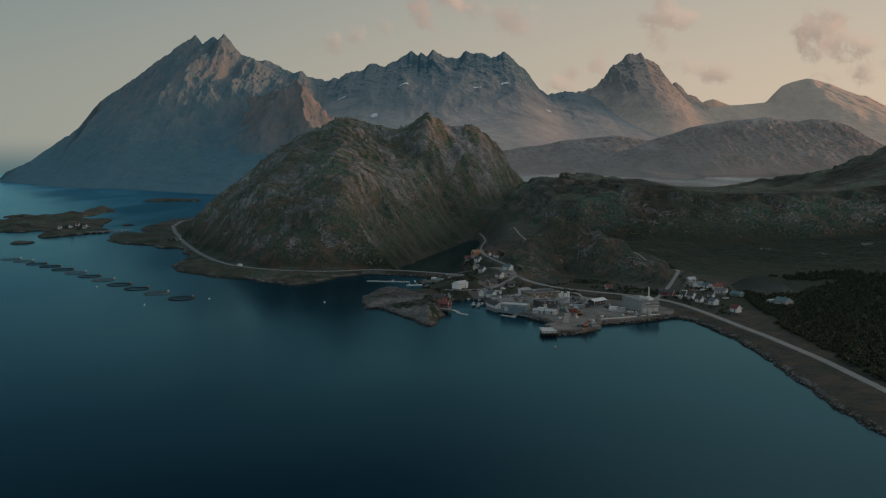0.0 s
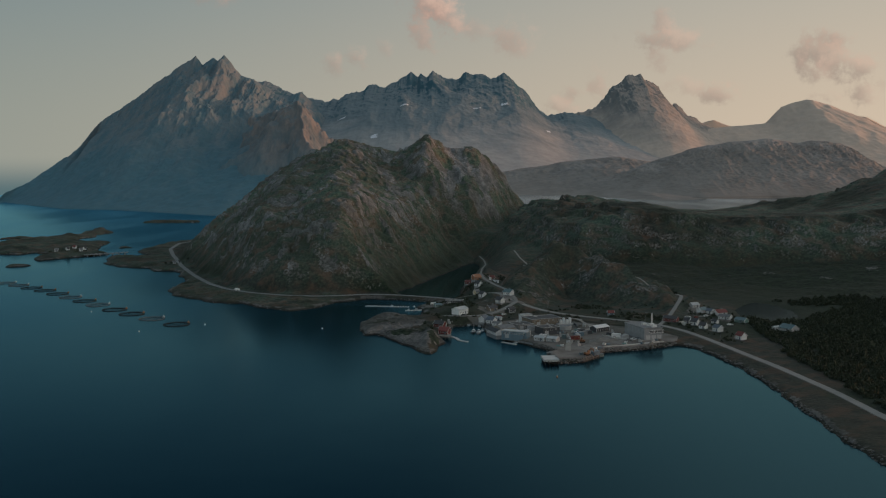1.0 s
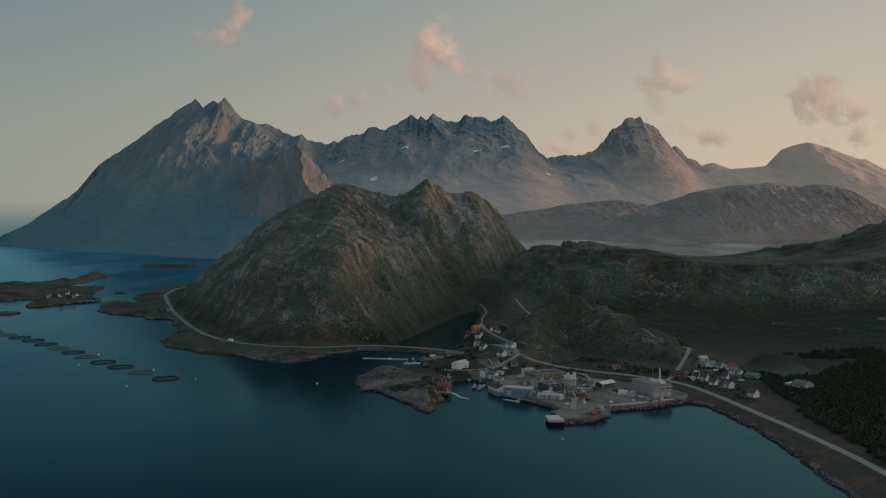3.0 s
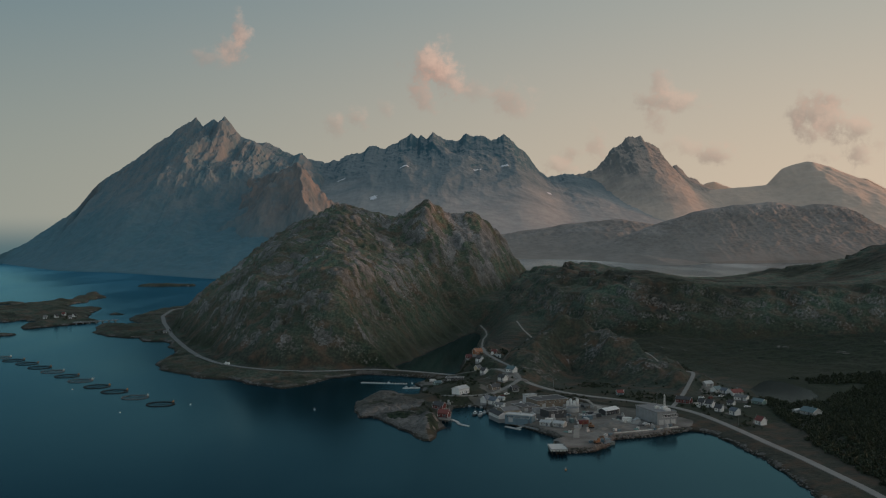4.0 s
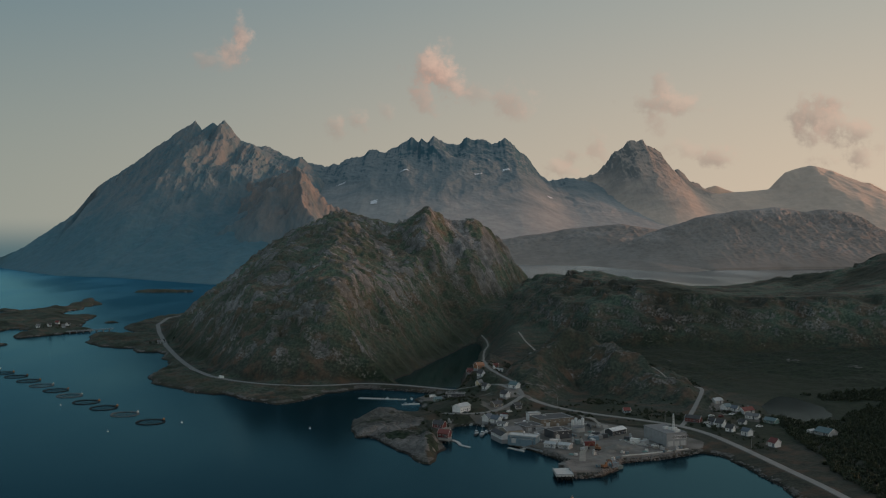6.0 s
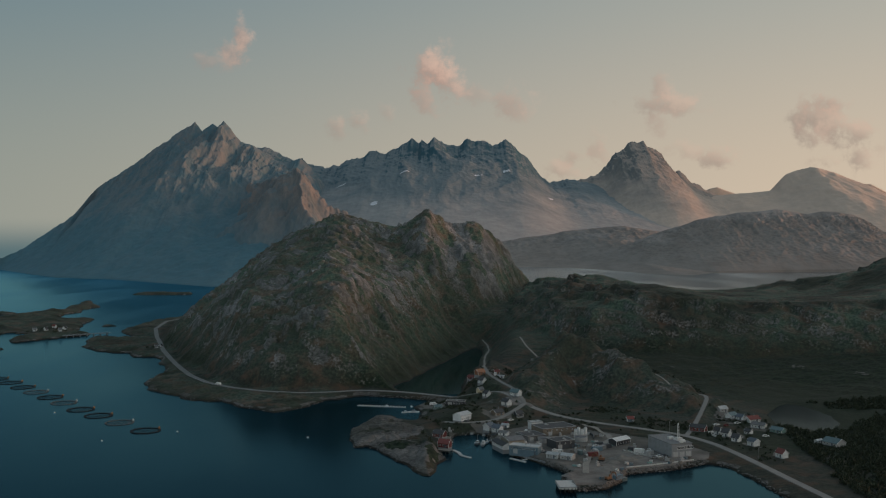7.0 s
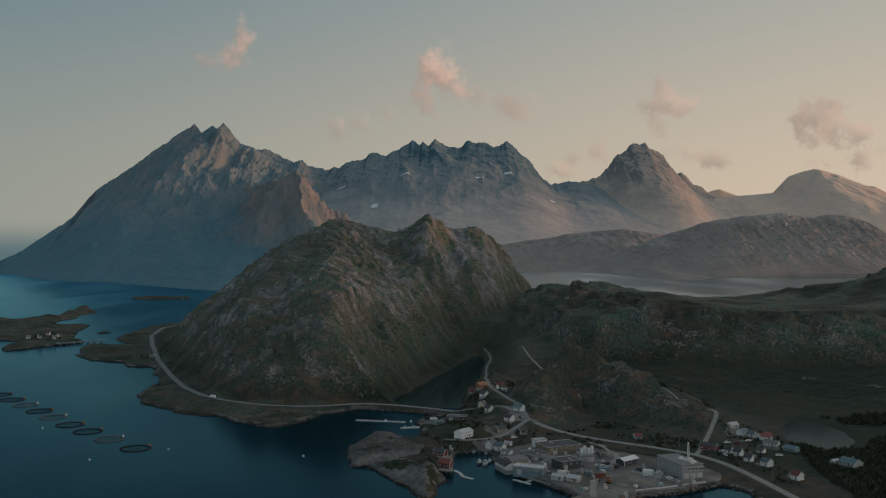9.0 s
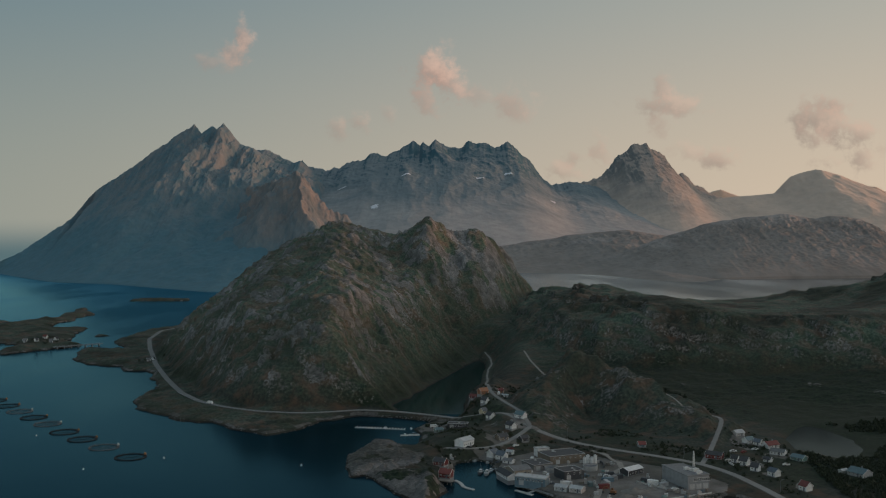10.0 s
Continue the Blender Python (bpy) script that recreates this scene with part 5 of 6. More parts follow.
def boat(x, y, turn, length, hull_mat, cabin_mat, label, mast=True):
    ob = thing("boat", x, y, 0, turn, label, "boat", "moored boats")
    bm = bmesh.new()
    rings = []
    for t, wk, hk in ((-0.5, 0.7, 0.9), (-0.3, 0.95, 0.85), (0.0, 1.0, 0.85), (0.25, 0.85, 0.95), (0.42, 0.45, 1.1), (0.5, 0.04, 1.25)):
        w, h = length * 0.15 * wk, length * 0.12 * hk
        rings.append([bm.verts.new((t * length, s * w * k, z)) for s, k, z in ((-1, 1, h), (-1, 0.8, 0.0), (-1, 0.15, -0.5), (1, 0.15, -0.5), (1, 0.8, 0.0), (1, 1, h))])
    for ra, rb in zip(rings, rings[1:]):
        for k in range(6):
            bm.faces.new([ra[k], ra[(k + 1) % 6], rb[(k + 1) % 6], rb[k]])
    bm.faces.new(rings[0][::-1]), bm.faces.new(rings[-1])
    bmesh.ops.recalc_face_normals(bm, faces=bm.faces)
    part("hull", bm, hull_mat, ob)
    bm = bmesh.new()
    box(bm, -0.05 * length, 0, length * 0.09, length * 0.26, length * 0.17, length * 0.17, 0, 0.88)
    part("wheelhouse", bm, cabin_mat, ob)
    bm = bmesh.new()
    box(bm, -0.05 * length, 0, length * 0.19, length * 0.255, length * 0.168, length * 0.04)
    part("wheelhouse_window", bm, PANE, ob)
    for s in (-1, 1):
        bm = bmesh.new()
        tube(bm, [(x_, s * length * 0.14, length * 0.14) for x_ in (-0.45 * length, 0.2 * length)], 0.06, 5)
        part("gunwale", bm, TRIM, ob)
    if mast:
        bm = bmesh.new()
        tube(bm, [(0.02 * length, 0, length * 0.2), (0.0, 0, length * 0.62)], 0.07, 6)
        part("mast", bm, STEEL, ob)
    return ob


boat(22.5, 736.4, 74, 9.5, SLATE_WALL, WHITE, "dark-hulled fishing boat moored in the harbour")
boat(26.2, 733.7, 80, 10.5, GREY, WHITE, "grey fishing boat moored in the harbour")
boat(29.0, 739.8, 70, 8.0, BLUE, WHITE, "blue fishing boat moored by the quay")
boat(-29, 848.5, 10, 7.0, TRIM, WHITE, "small white motorboat at the basin", False)
boat(-22.5, 849.8, 4, 8.0, TRIM, PALE, "white cabin boat at the basin", False)
boat(-17, 864, 40, 6.0, TRIM, PALE, "small pale boat at the basin", False)
boat(-10.5, 711.5, 100, 6.0, RED, WHITE, "small red boat below the boathouse", False)
boat(3, 731, -60, 5.5, GREY, PALE, "small grey skiff by the boathouse", False)
for i in range(6):
    x, y = -52 + i * 6.6, 880 - i * 1.3
    if i in (1, 4):
        boat(x, y, 95, 5.5, TRIM, PALE, "small white boat at the floating pier", False)


# ---- houses and works buildings ----
hall("long tan workshop hall with dark flat roof", 74.8, 757.0, 22, 25.0, 17, 4.8, 0, TAN, DARK_ROOF, bays=6)
hall("small white block beside the workshop hall", 63.6, 770.6, 25, 8.6, 5.5, 5, 0, WHITE, PALE_ROOF)
house("beige quay building with grey roof", 44.6, 722.5, 24, 12.4, 13, 4.2, 2.2, BEIGE, GREY_ROOF)
hall("low grey flat-roofed building between the sheds", 57.6, 737.6, 26, 13.5, 15, 3.2, 0, GREY, DARK_ROOF)
house("long white boathouse with dark roof on the quay", 37.2, 715.6, 20, 6.4, 19, 3.3, 2.2, WHITE, DARK_ROOF)
hall("two-storey blue quay building with pale flat roof", 50.7, 696.8, -24, 18.5, 7.5, 4.6, 0, BLUE, PALE_ROOF, bays=9)
house("pale grey storage shed with low roof", 66.6, 682.4, -30, 8.8, 6.5, 3.2, 1.2, PALE, PALE_ROOF)
house("pale grey storage shed with low roof", 74.8, 679.2, -30, 8.8, 7.0, 3.2, 1.3, PALE, PALE_ROOF)
hall("dark grey metal-clad shed in the yard", 74.4, 713.2, 24, 13.5, 12, 4.8, 0, SLATE_WALL, DARK_ROOF)
house("dark metal barn with white roof", 113.0, 720.8, 40, 14.5, 7.5, 4.2, 1.8, SLATE_WALL, WHITE_ROOF)
hall("large concrete-grey factory block", 140.4, 699.0, 18, 14.0, 28, 7.7, 0, CONCRETE, GREY_ROOF, bays=3, plant=True)
house("small house with blue walls and red roof", 132.7, 788.6, 4, 5.7, 5, 2.8, 2, BLUE, RED_ROOF)
house("grey wooden house with pale roof", 205.8, 816.4, 25, 8.5, 6.5, 3.2, 2.2, PALE, PALE_ROOF)
house("white house with teal roof", 208.3, 800.9, 32, 8.6, 6.5, 3.2, 2.4, WHITE, TEAL_ROOF)
house("white annexe with blue-grey roof", 213.0, 794.6, -48, 6.4, 5.0, 3.0, 2.2, WHITE, SLATE_ROOF)
house("white barn with red roof", 218.4, 785.4, 24, 12.0, 8, 3.2, 2.6, WHITE, RED_ROOF)
house("long white low house with pale roof", 217.0, 765.6, -40, 11.5, 7, 3.0, 2.0, WHITE, GREY_ROOF)
house("low green-walled shed by the pond", 224.6, 749.4, -50, 10.4, 7, 2.8, 2.0, GREEN_WALL, TEAL_ROOF)
house("tiny white wooden cabin with grey roof", 203.6, 745.2, -50, 5.6, 4.6, 2.6, 1.8, WHITE, DARK_ROOF)
house("long red wooden barn with dark roof", 173.0, 756.0, -33, 12.8, 7.5, 3.4, 2.2, RED, DARK_ROOF)
house("small white wooden house with dark roof", 182.6, 744.0, -42, 5.2, 4.4, 3.5, 2.6, WHITE, DARK_ROOF)
house("white wooden house with gable to the road", 186.6, 737.6, -45, 6.4, 6.0, 3.86, 3, WHITE, DARK_ROOF)
house("white wooden house with grey roof", 189.2, 724.0, -44, 6.2, 5.2, 3.5, 2.8, WHITE, DARK_ROOF)
house("white wooden house with dark roof", 196.0, 710.6, -62, 7.4, 6.0, 3.86, 2.4, WHITE, SLATE_ROOF)
house("white wooden house with red roof", 203.0, 678.4, -64, 7.2, 5.8, 3.86, 3.0, WHITE, RED_ROOF)
house("small white shed beside the scrub", 239.6, 716.9, 32, 6.4, 3.4, 2.4, 0.8, WHITE, PALE_ROOF)
house("barn with large blue-green roof", 246.4, 709.5, -60, 11.8, 9.2, 3.0, 3.2, PALE, TEAL_ROOF)
house("large white wooden house with pale roof", 13.2, 782.8, 50, 12.6, 8, 5.0, 2.4, WHITE, PALE_ROOF)
hall("long dark quay house with white sill", 9.7, 853.2, -10, 14.4, 7, 3.4, 0, SLATE_WALL, DARK_ROOF, bays=6)
house("small blue-green boat shed by the basin", -4.5, 842.5, 22, 7.1, 5, 2.6, 1.6, GREEN_WALL, TEAL_ROOF)
house("dark red boathouse on the rocks", -2.4, 745.7, -30, 9.6, 7, 3.2, 2.8, RED, DARK_ROOF)
house("red boathouse with white corners on the quay", 1.0, 716.0, -24, 9.0, 7, 3.8, 2.8, RED, RED_ROOF)
house("white house with slate-grey hipped wing", 31.4, 766.6, 48, 8.0, 6.6, 4.2, 2.6, WHITE, SLATE_ROOF)
house("white house with gable to the harbour", 36.9, 761.0, -44, 8.2, 6.2, 3.86, 3.0, WHITE, SLATE_ROOF)
house("small white outbuilding beside the house", 43.0, 771.7, -30, 5.6, 4, 2.4, 1.2, WHITE, PALE_ROOF)
house("low white net shed by the harbour", 40.5, 748.8, -34, 8.0, 5, 2.6, 1.4, WHITE, GREY_ROOF)
house("orange wooden house with orange roof", 31.0, 929.2, 28, 8.6, 8.0, 3.86, 2.8, ORANGE, ORANGE)
house("low red annexe of the orange house", 24.4, 936.1, -32, 8.2, 5.4, 2.8, 1.8, RED, RED_ROOF)
house("small orange outbuilding beside the lane", 46.2, 947.0, 20, 5.6, 5, 2.8, 2, ORANGE, RED_ROOF)
house("low white garage beside the lane", 49.4, 939.1, -10, 7.1, 4, 2.4, 0.9, WHITE, PALE_ROOF)
house("white wooden house with steep roof", 31.8, 903.6, -44, 6.8, 5.6, 3.7, 3, WHITE, DARK_ROOF)
house("cream wooden house with grey roof", 29.9, 889.3, 46, 6.2, 5, 3.53, 2.6, CREAM, GREY_ROOF)
house("white wooden house with gable end", 34.1, 863.2, -50, 6.4, 5.6, 3.53, 2.8, WHITE, DARK_ROOF)
house("pale blue and white wooden house", 55.6, 845.4, -44, 9.6, 6.4, 3.7, 2.8, WHITE, TEAL_ROOF)
house("white house with steep gable", 47.2, 826.2, -48, 8.0, 6.0, 3.53, 2.8, WHITE, DARK_ROOF)
house("brown wooden house with dark roof", 39.2, 803.1, 34, 9.2, 7.4, 3.19, 2.6, TAN, DARK_ROOF)
house("dark brown cottage above the harbour lane", 54.5, 804.7, 30, 7.0, 6, 3.0, 2.2, SLATE_WALL, DARK_ROOF)
house("white farmhouse on the low island", -561.0, 1442.0, 10, 5.8, 6, 3.36, 3, WHITE, GREY_ROOF)
house("white farmhouse on the low island", -533.1, 1411.0, 60, 5.4, 4.5, 3.36, 3, WHITE, DARK_ROOF)
house("white farmhouse on the low island", -544.7, 1468.8, -10, 5.9, 6, 3.36, 3, WHITE, RED_ROOF)
house("white farmhouse on the low island", -516.6, 1417.9, 20, 4.9, 6, 3.36, 3, WHITE, GREY_ROOF)
house("white farmhouse on the low island", -526.1, 1458.6, 70, 6.1, 5.1, 3.36, 3, WHITE, DARK_ROOF)
house("cabin below the coast road", -335.7, 1242.0, 10, 4.3, 5, 2.8, 2, PALE, GREY_ROOF)
house("cabin below the coast road", -332.8, 1249.9, -10, 2.6, 4, 2.6, 1.8, WHITE, DARK_ROOF)


# ---- works yard: silos, mast, containers, vehicles, heaps ----
for i in range(4):
    x, y = 87.6 + 2.3 * (i % 4), 741 + 1.8 * (i % 2)
    ob = thing("silo", x, y, at(x, y), 0, "white steel storage silo", "silo", "silos")
    bm = bmesh.new()
    drum(bm, 0, 0, 0, 1.05, 5.6 + (i % 2) * 0.9, 18)
    part("tank", bm, WHITE, ob)
    bm = bmesh.new()
    drum(bm, 0, 0, 5.6 + (i % 2) * 0.9, 1.1, 0.5, 18, 0.3)
    part("cap", bm, PALE, ob)
    bm = bmesh.new()
    tube(bm, [(1.2, 0, 0), (1.2, 0, 6.0)], 0.08, 5)
    part("ladder", bm, STEEL, ob)



def round_tank(x, y, r, h, label):
    ob = thing("round_tank", x, y, at(x, y), 0, label, "tank", "round tanks")
    bm = bmesh.new()
    n = 36
    rings = [[bm.verts.new((q * math.cos(6.2832 * k / n), q * math.sin(6.2832 * k / n), z)) for k in range(n)] for q, z in ((r, -0.3), (r, h), (r - 0.2, h), (r - 0.2, 0.4))]
    for lo, hi in zip(rings, rings[1:]):
        for k in range(n):
            bm.faces.new([lo[k], lo[(k + 1) % n], hi[(k + 1) % n], hi[k]])
    bm.faces.new(rings[-1])
    part("shell", bm, PALE, ob)
    bm = bmesh.new()
    drum(bm, 0, 0, 0.5, r - 0.25, h - 1.1, n)
    part("water_fill", bm, SLATE_ROOF, ob, "grey water standing in the tank")
    for z in (0.35 * h, 0.7 * h, h - 0.1):
        bm = bmesh.new()
        tube(bm, [(1.006 * r * math.cos(6.2832 * k / n), 1.006 * r * math.sin(6.2832 * k / n), z) for k in range(n)], 0.07, 5, True)
        part("hoop", bm, STEEL, ob)
    for dyy in (-0.35, 0.35):
        bm = bmesh.new()
        box(bm, 0, dyy, h + 0.05, 2 * r, 0.08, 0.9)
        part("walkway_rail", bm, STEEL, ob)
    bm = bmesh.new()
    box(bm, 0, 0, h, 2 * r + 0.4, 0.8, 0.1)
    part("walkway", bm, STEEL, ob)


round_tank(65.2, 727.0, 3.9, 3.0, "round pale steel tank between the sheds")
round_tank(89.7, 731.4, 4.5, 3.0, "round pale steel tank below the silos")

mast = thing("mast", 153.0, 730, at(153, 730), 0, "white lattice radio mast by the road", "mast")
bm = bmesh.new()
for a in (0, 2.094, 4.189):
    tube(bm, [(0.8 * math.cos(a), 0.8 * math.sin(a), -1), (0.45 * math.cos(a), 0.45 * math.sin(a), 9.5)], 0.16, 6)
part("leg", bm, TRIM, mast)
bm = bmesh.new()
for k in range(9):
    for a in (0, 2.094, 4.189):
        r = 0.8 - 0.035 * k
        tube(bm, [(r * math.cos(a), r * math.sin(a), k), (r * math.cos(a + 2.094), r * math.sin(a + 2.094), k + 1.0)], 0.08, 4)
part("brace", bm, TRIM, mast)
bm = bmesh.new()
drum(bm, 0, 0, 9.4, 0.35, 1.0, 12)
part("antenna", bm, WHITE, mast)


def container(x, y, turn, mat, label, length=6.1):
    ob = thing("container", x, y, at(x, y), turn, label, "container", "containers in the yard")
    bm = bmesh.new()
    box(bm, 0, 0, 0.05, length, 2.4, 2.5)
    part("body", bm, mat, ob)
    for k in range(int(length / 0.6)):
        for s in (-1, 1):
            bm = bmesh.new()
            box(bm, -length / 2 + 0.45 + k * 0.6, s * 1.22, 0.2, 0.22, 0.08, 2.2)
            part("rib", bm, mat, ob)
    for s in (-1, 1):
        bm = bmesh.new()
        box(bm, length / 2 + 0.03, s * 0.6, 0.15, 0.08, 1.1, 2.25)
        part("door", bm, mat, ob)


CONTAINERS = [(96, 702, 20, BLUE, "blue"), (99, 706.1, 20, GREY, "grey"), (94, 695.2, 100, PALE, "pale grey"), (91, 687.2, 12, RED, "red"), (84, 692.6, 96, TEAL_ROOF, "green"), (103, 710.1, 18, SLATE_WALL, "dark"), (70, 693.9, -10, TRIM, "white"), (60, 745.2, -8, PALE, "pale grey"), (92, 750.6, -10, WHITE, "white"), (126, 691.2, 40, PALE, "pale grey"), (121, 696.6, -30, TRIM, "white"), (97, 634.5, 40, BLUE, "blue"), (101, 639.9, 36, TEAL_ROOF, "green")]
for x, y, turn, mat, word in CONTAINERS:
    container(x, y, turn, mat, word + " steel shipping container in the yard", 6.1 if word != "green" else 4.0)

TYRE = unit("tyre", RUBBER, lambda bm: tube(bm, [(0, -0.12, 0), (0, 0.12, 0)], 0.36, 14))
RIM = unit("rim", STEEL, lambda bm: tube(bm, [(0, -0.13, 0), (0, 0.13, 0)], 0.2, 10))


def vehicle(x, y, turn, mat, label, kind="car", z=None):
    ob = thing(kind, x, y, at(x, y) + 0.02 if z is None else z, turn, label, kind, "parked vehicles")
    L, H = (4.3, 1.0) if kind == "car" else (6.2, 1.3)
    bm = bmesh.new()
    box(bm, 0, 0, 0.32, L, 1.75, 0.55 * H + 0.1)
    vs = box(bm, L / 2 - 0.5, 0, 0.42, 0.9, 1.7, 0.36 * H)
    part("body", bm, mat, ob)
    bm = bmesh.new()
    if kind == "car":
        box(bm, -0.25, 0, 0.92, 2.5, 1.6, 0.55, 0, 0.8)
    else:
        box(bm, -0.5, 0, 0.98, 4.8, 1.8, 1.35, 0, 0.95)
    part("cabin", bm, mat, ob)
    bm = bmesh.new()
    box(bm, -0.25 if kind == "car" else 0.9, 0, 1.0 if kind == "car" else 1.5, 2.42 if kind == "car" else 1.9, 1.63 if kind == "car" else 1.84, 0.36, 0, 0.86)
    part("window", bm, PANE, ob)
    for i in (-1, 1):
        for j in (-1, 1):
            q = shared("wheel", TYRE, ob, i * L * 0.31, j * 0.8, 0.36)
            shared("rim", RIM, q)
        bm = bmesh.new()
        box(bm, L / 2 + 0.36 * 0, i * 0.6, 0.62, 0.06, 0.35, 0.16)
        part("headlight", bm, TRIM, ob)


VEHICLES = [(89, 687.8, 30, "w"), (91.5, 689.9, 28, "g"), (94, 707.4, 70, "b"), (97, 714.2, 10, "w"), (100, 716.9, 15, "d"), (104, 714.2, 20, "w"), (118, 702, -40, "d"), (131, 684.5, 8, "w"), (127, 681.8, 10, "g"), (134, 685.8, 8, "d"), (56, 756, 80, "w"), (70, 733.1, 0, "g"), (48, 789.8, 40, "w"), (44, 781.7, 30, "r"), (16, 779, 5, "d"), (206, 779, 20, "w"), (196, 770.9, 40, "r"), (190, 773.6, 10, "w"), (44, 928.8, 80, "w"), (2, 864, 10, "g"), (-8, 864, 20, "w"), (62, 716.9, 80, "w"), (84, 715.5, 80, "b"), (212, 735.8, 0, "w")]
for x, y, turn, c in VEHICLES:
    mat, word = {"w": (TRIM, "white"), "g": (GREY, "grey"), "b": (BLUE, "blue"), "d": (SLATE_WALL, "dark"), "r": (RED, "red")}[c]
    big = (int(x) * 7 + int(y)) % 4 == 0
    vehicle(x, y, turn, mat, word + (" delivery van parked on gravel" if big else " car parked on gravel"), "van" if big else "car")
road_line = ROADS[0][1]
mid = min(road_line, key=lambda p: (p[0] + 200) ** 2 + (p[1] - 960) ** 2)
vehicle(mid[0], mid[1] - 1.4, 147, TRIM, "white van on the coast road", "van", mid[2] + 0.16)


def excavator(x, y, turn):
    ob = thing("excavator", x, y, at(x, y), turn, "orange tracked excavator standing on the gravel yard", "excavator", "excavators")
    for s in (-1, 1):
        bm = bmesh.new()
        box(bm, 0, s * 1.1, 0, 3.6, 0.6, 0.8, 0, 0.9)
        part("track", bm, RUBBER, ob)
    bm = bmesh.new()
    box(bm, -0.4, 0, 0.9, 3.0, 2.4, 1.1, 0, 0.95)
    box(bm, 0.4, -0.6, 2.0, 1.3, 1.0, 1.3, 0, 0.85)
    part("body", bm, WORN_ORANGE, ob)
    bm = bmesh.new()
    tube(bm, [(1.0, 0.3, 1.6), (3.0, 0.3, 4.2), (5.0, 0.3, 3.4), (5.6, 0.3, 1.2)], 0.28, 6)
    part("boom", bm, WORN_ORANGE, ob)
    bm = bmesh.new()
    box(bm, 5.5, 0.3, 0.2, 0.9, 1.1, 1.1, 0, 0.8)
    part("bucket", bm, SLATE_WALL, ob)


excavator(94, 675, 150)
excavator(91, 629.1, 30)


def heap(x, y, rx, ry, h, mat, label):
    n, m = 26, 9
    th = np.linspace(0, 2 * np.pi, n + 1)
    rr = np.linspace(0, 1, m)
    R, T = np.meshgrid(rr, th, indexing="ij")
    X, Y = x + rx * R * np.cos(T), y + ry * R * np.sin(T)
    Z = at(x, y) - 0.15 + h * (1 - R) ** 0.8 * (1 + 0.5 * fbm(X, Y, 4, 3, int(x))) * (R < 0.999)
    tagged(grid_mesh("spoil_mound", X, Y, Z, mat), label, "gravel heap", "gravel heaps")


for x, y, rx, ry, h in ((108, 680.4, 9, 6, 2.6), (116, 684.5, 6, 4, 1.8), (100, 671, 5, 4, 1.5), (96, 656.1, 7, 5, 1.4), (114, 698, 4, 3, 1.4)):
    heap(x, y, rx, ry, h, GRAVEL, "heap of brown-grey gravel in the works yard")
heap(70, 639.9, 4, 3, 1.2, BOULDER, "heap of grey rubble beside the dock")


def wall_run(name, label, pts, high, thick, mat):
    ob = thing(name, 0, 0, 0, 0, label, "wall", "low walls")
    for (ax, ay), (bx, by) in zip(pts, pts[1:]):
        L, a = math.hypot(bx - ax, by - ay), math.atan2(by - ay, bx - ax)
        for k in range(max(1, int(L / 4))):
            t = (k + 0.5) / max(1, int(L / 4))
            x, y = ax + t * (bx - ax), ay + t * (by - ay)
            bm = bmesh.new()
            box(bm, 0, 0, -0.4, L / max(1, int(L / 4)) - 0.04, thick, high + 0.4)
            q = part("panel", bm, mat, ob)
            q.matrix_basis = pose(x, y, at(x, y), 0, 0, math.degrees(a))


wall_run("fence", "white board fence round the garden", [(184, 750.6), (177, 746.6), (179.5, 734.4)], 1.3, 0.18, TRIM)
wall_run("retaining_wall", "dark curved retaining wall above the yard", [(90, 764.1), (97, 756), (100, 745.2), (99, 735.8)], 1.6, 0.5, SLATE_WALL)
wall_run("kerb_wall", "pale concrete kerb along the quay road", [(106, 658.1), (120, 662.9), (135, 669.6), (150, 677.7)], 0.6, 0.5, PONTOON)
wall_run("quay_wall", "concrete quay wall at the harbour", [(42, 703.4), (53, 690.5), (61, 677.7)], 0.5, 0.8, CONCRETE)
wall_run("quay_wall", "concrete quay wall at the boathouses", [(31.5, 741.2), (42.5, 711.5)], 0.5, 0.8, CONCRETE)
wall_run("boundary_wall", "pale low wall beside the factory block", [(112, 700.7), (118, 693.9), (124, 687.2), (132, 679.1)], 1.0, 0.3, PONTOON)

# loose goods in the yard and by the harbour
TUB = unit("fish_tub", PALE, lambda bm: (box(bm, 0, 0, 0.1, 1.2, 1.0, 0.7, 0, 1.06), box(bm, -0.4, 0, 0, 0.15, 1.0, 0.1), box(bm, 0.4, 0, 0, 0.15, 1.0, 0.1)))


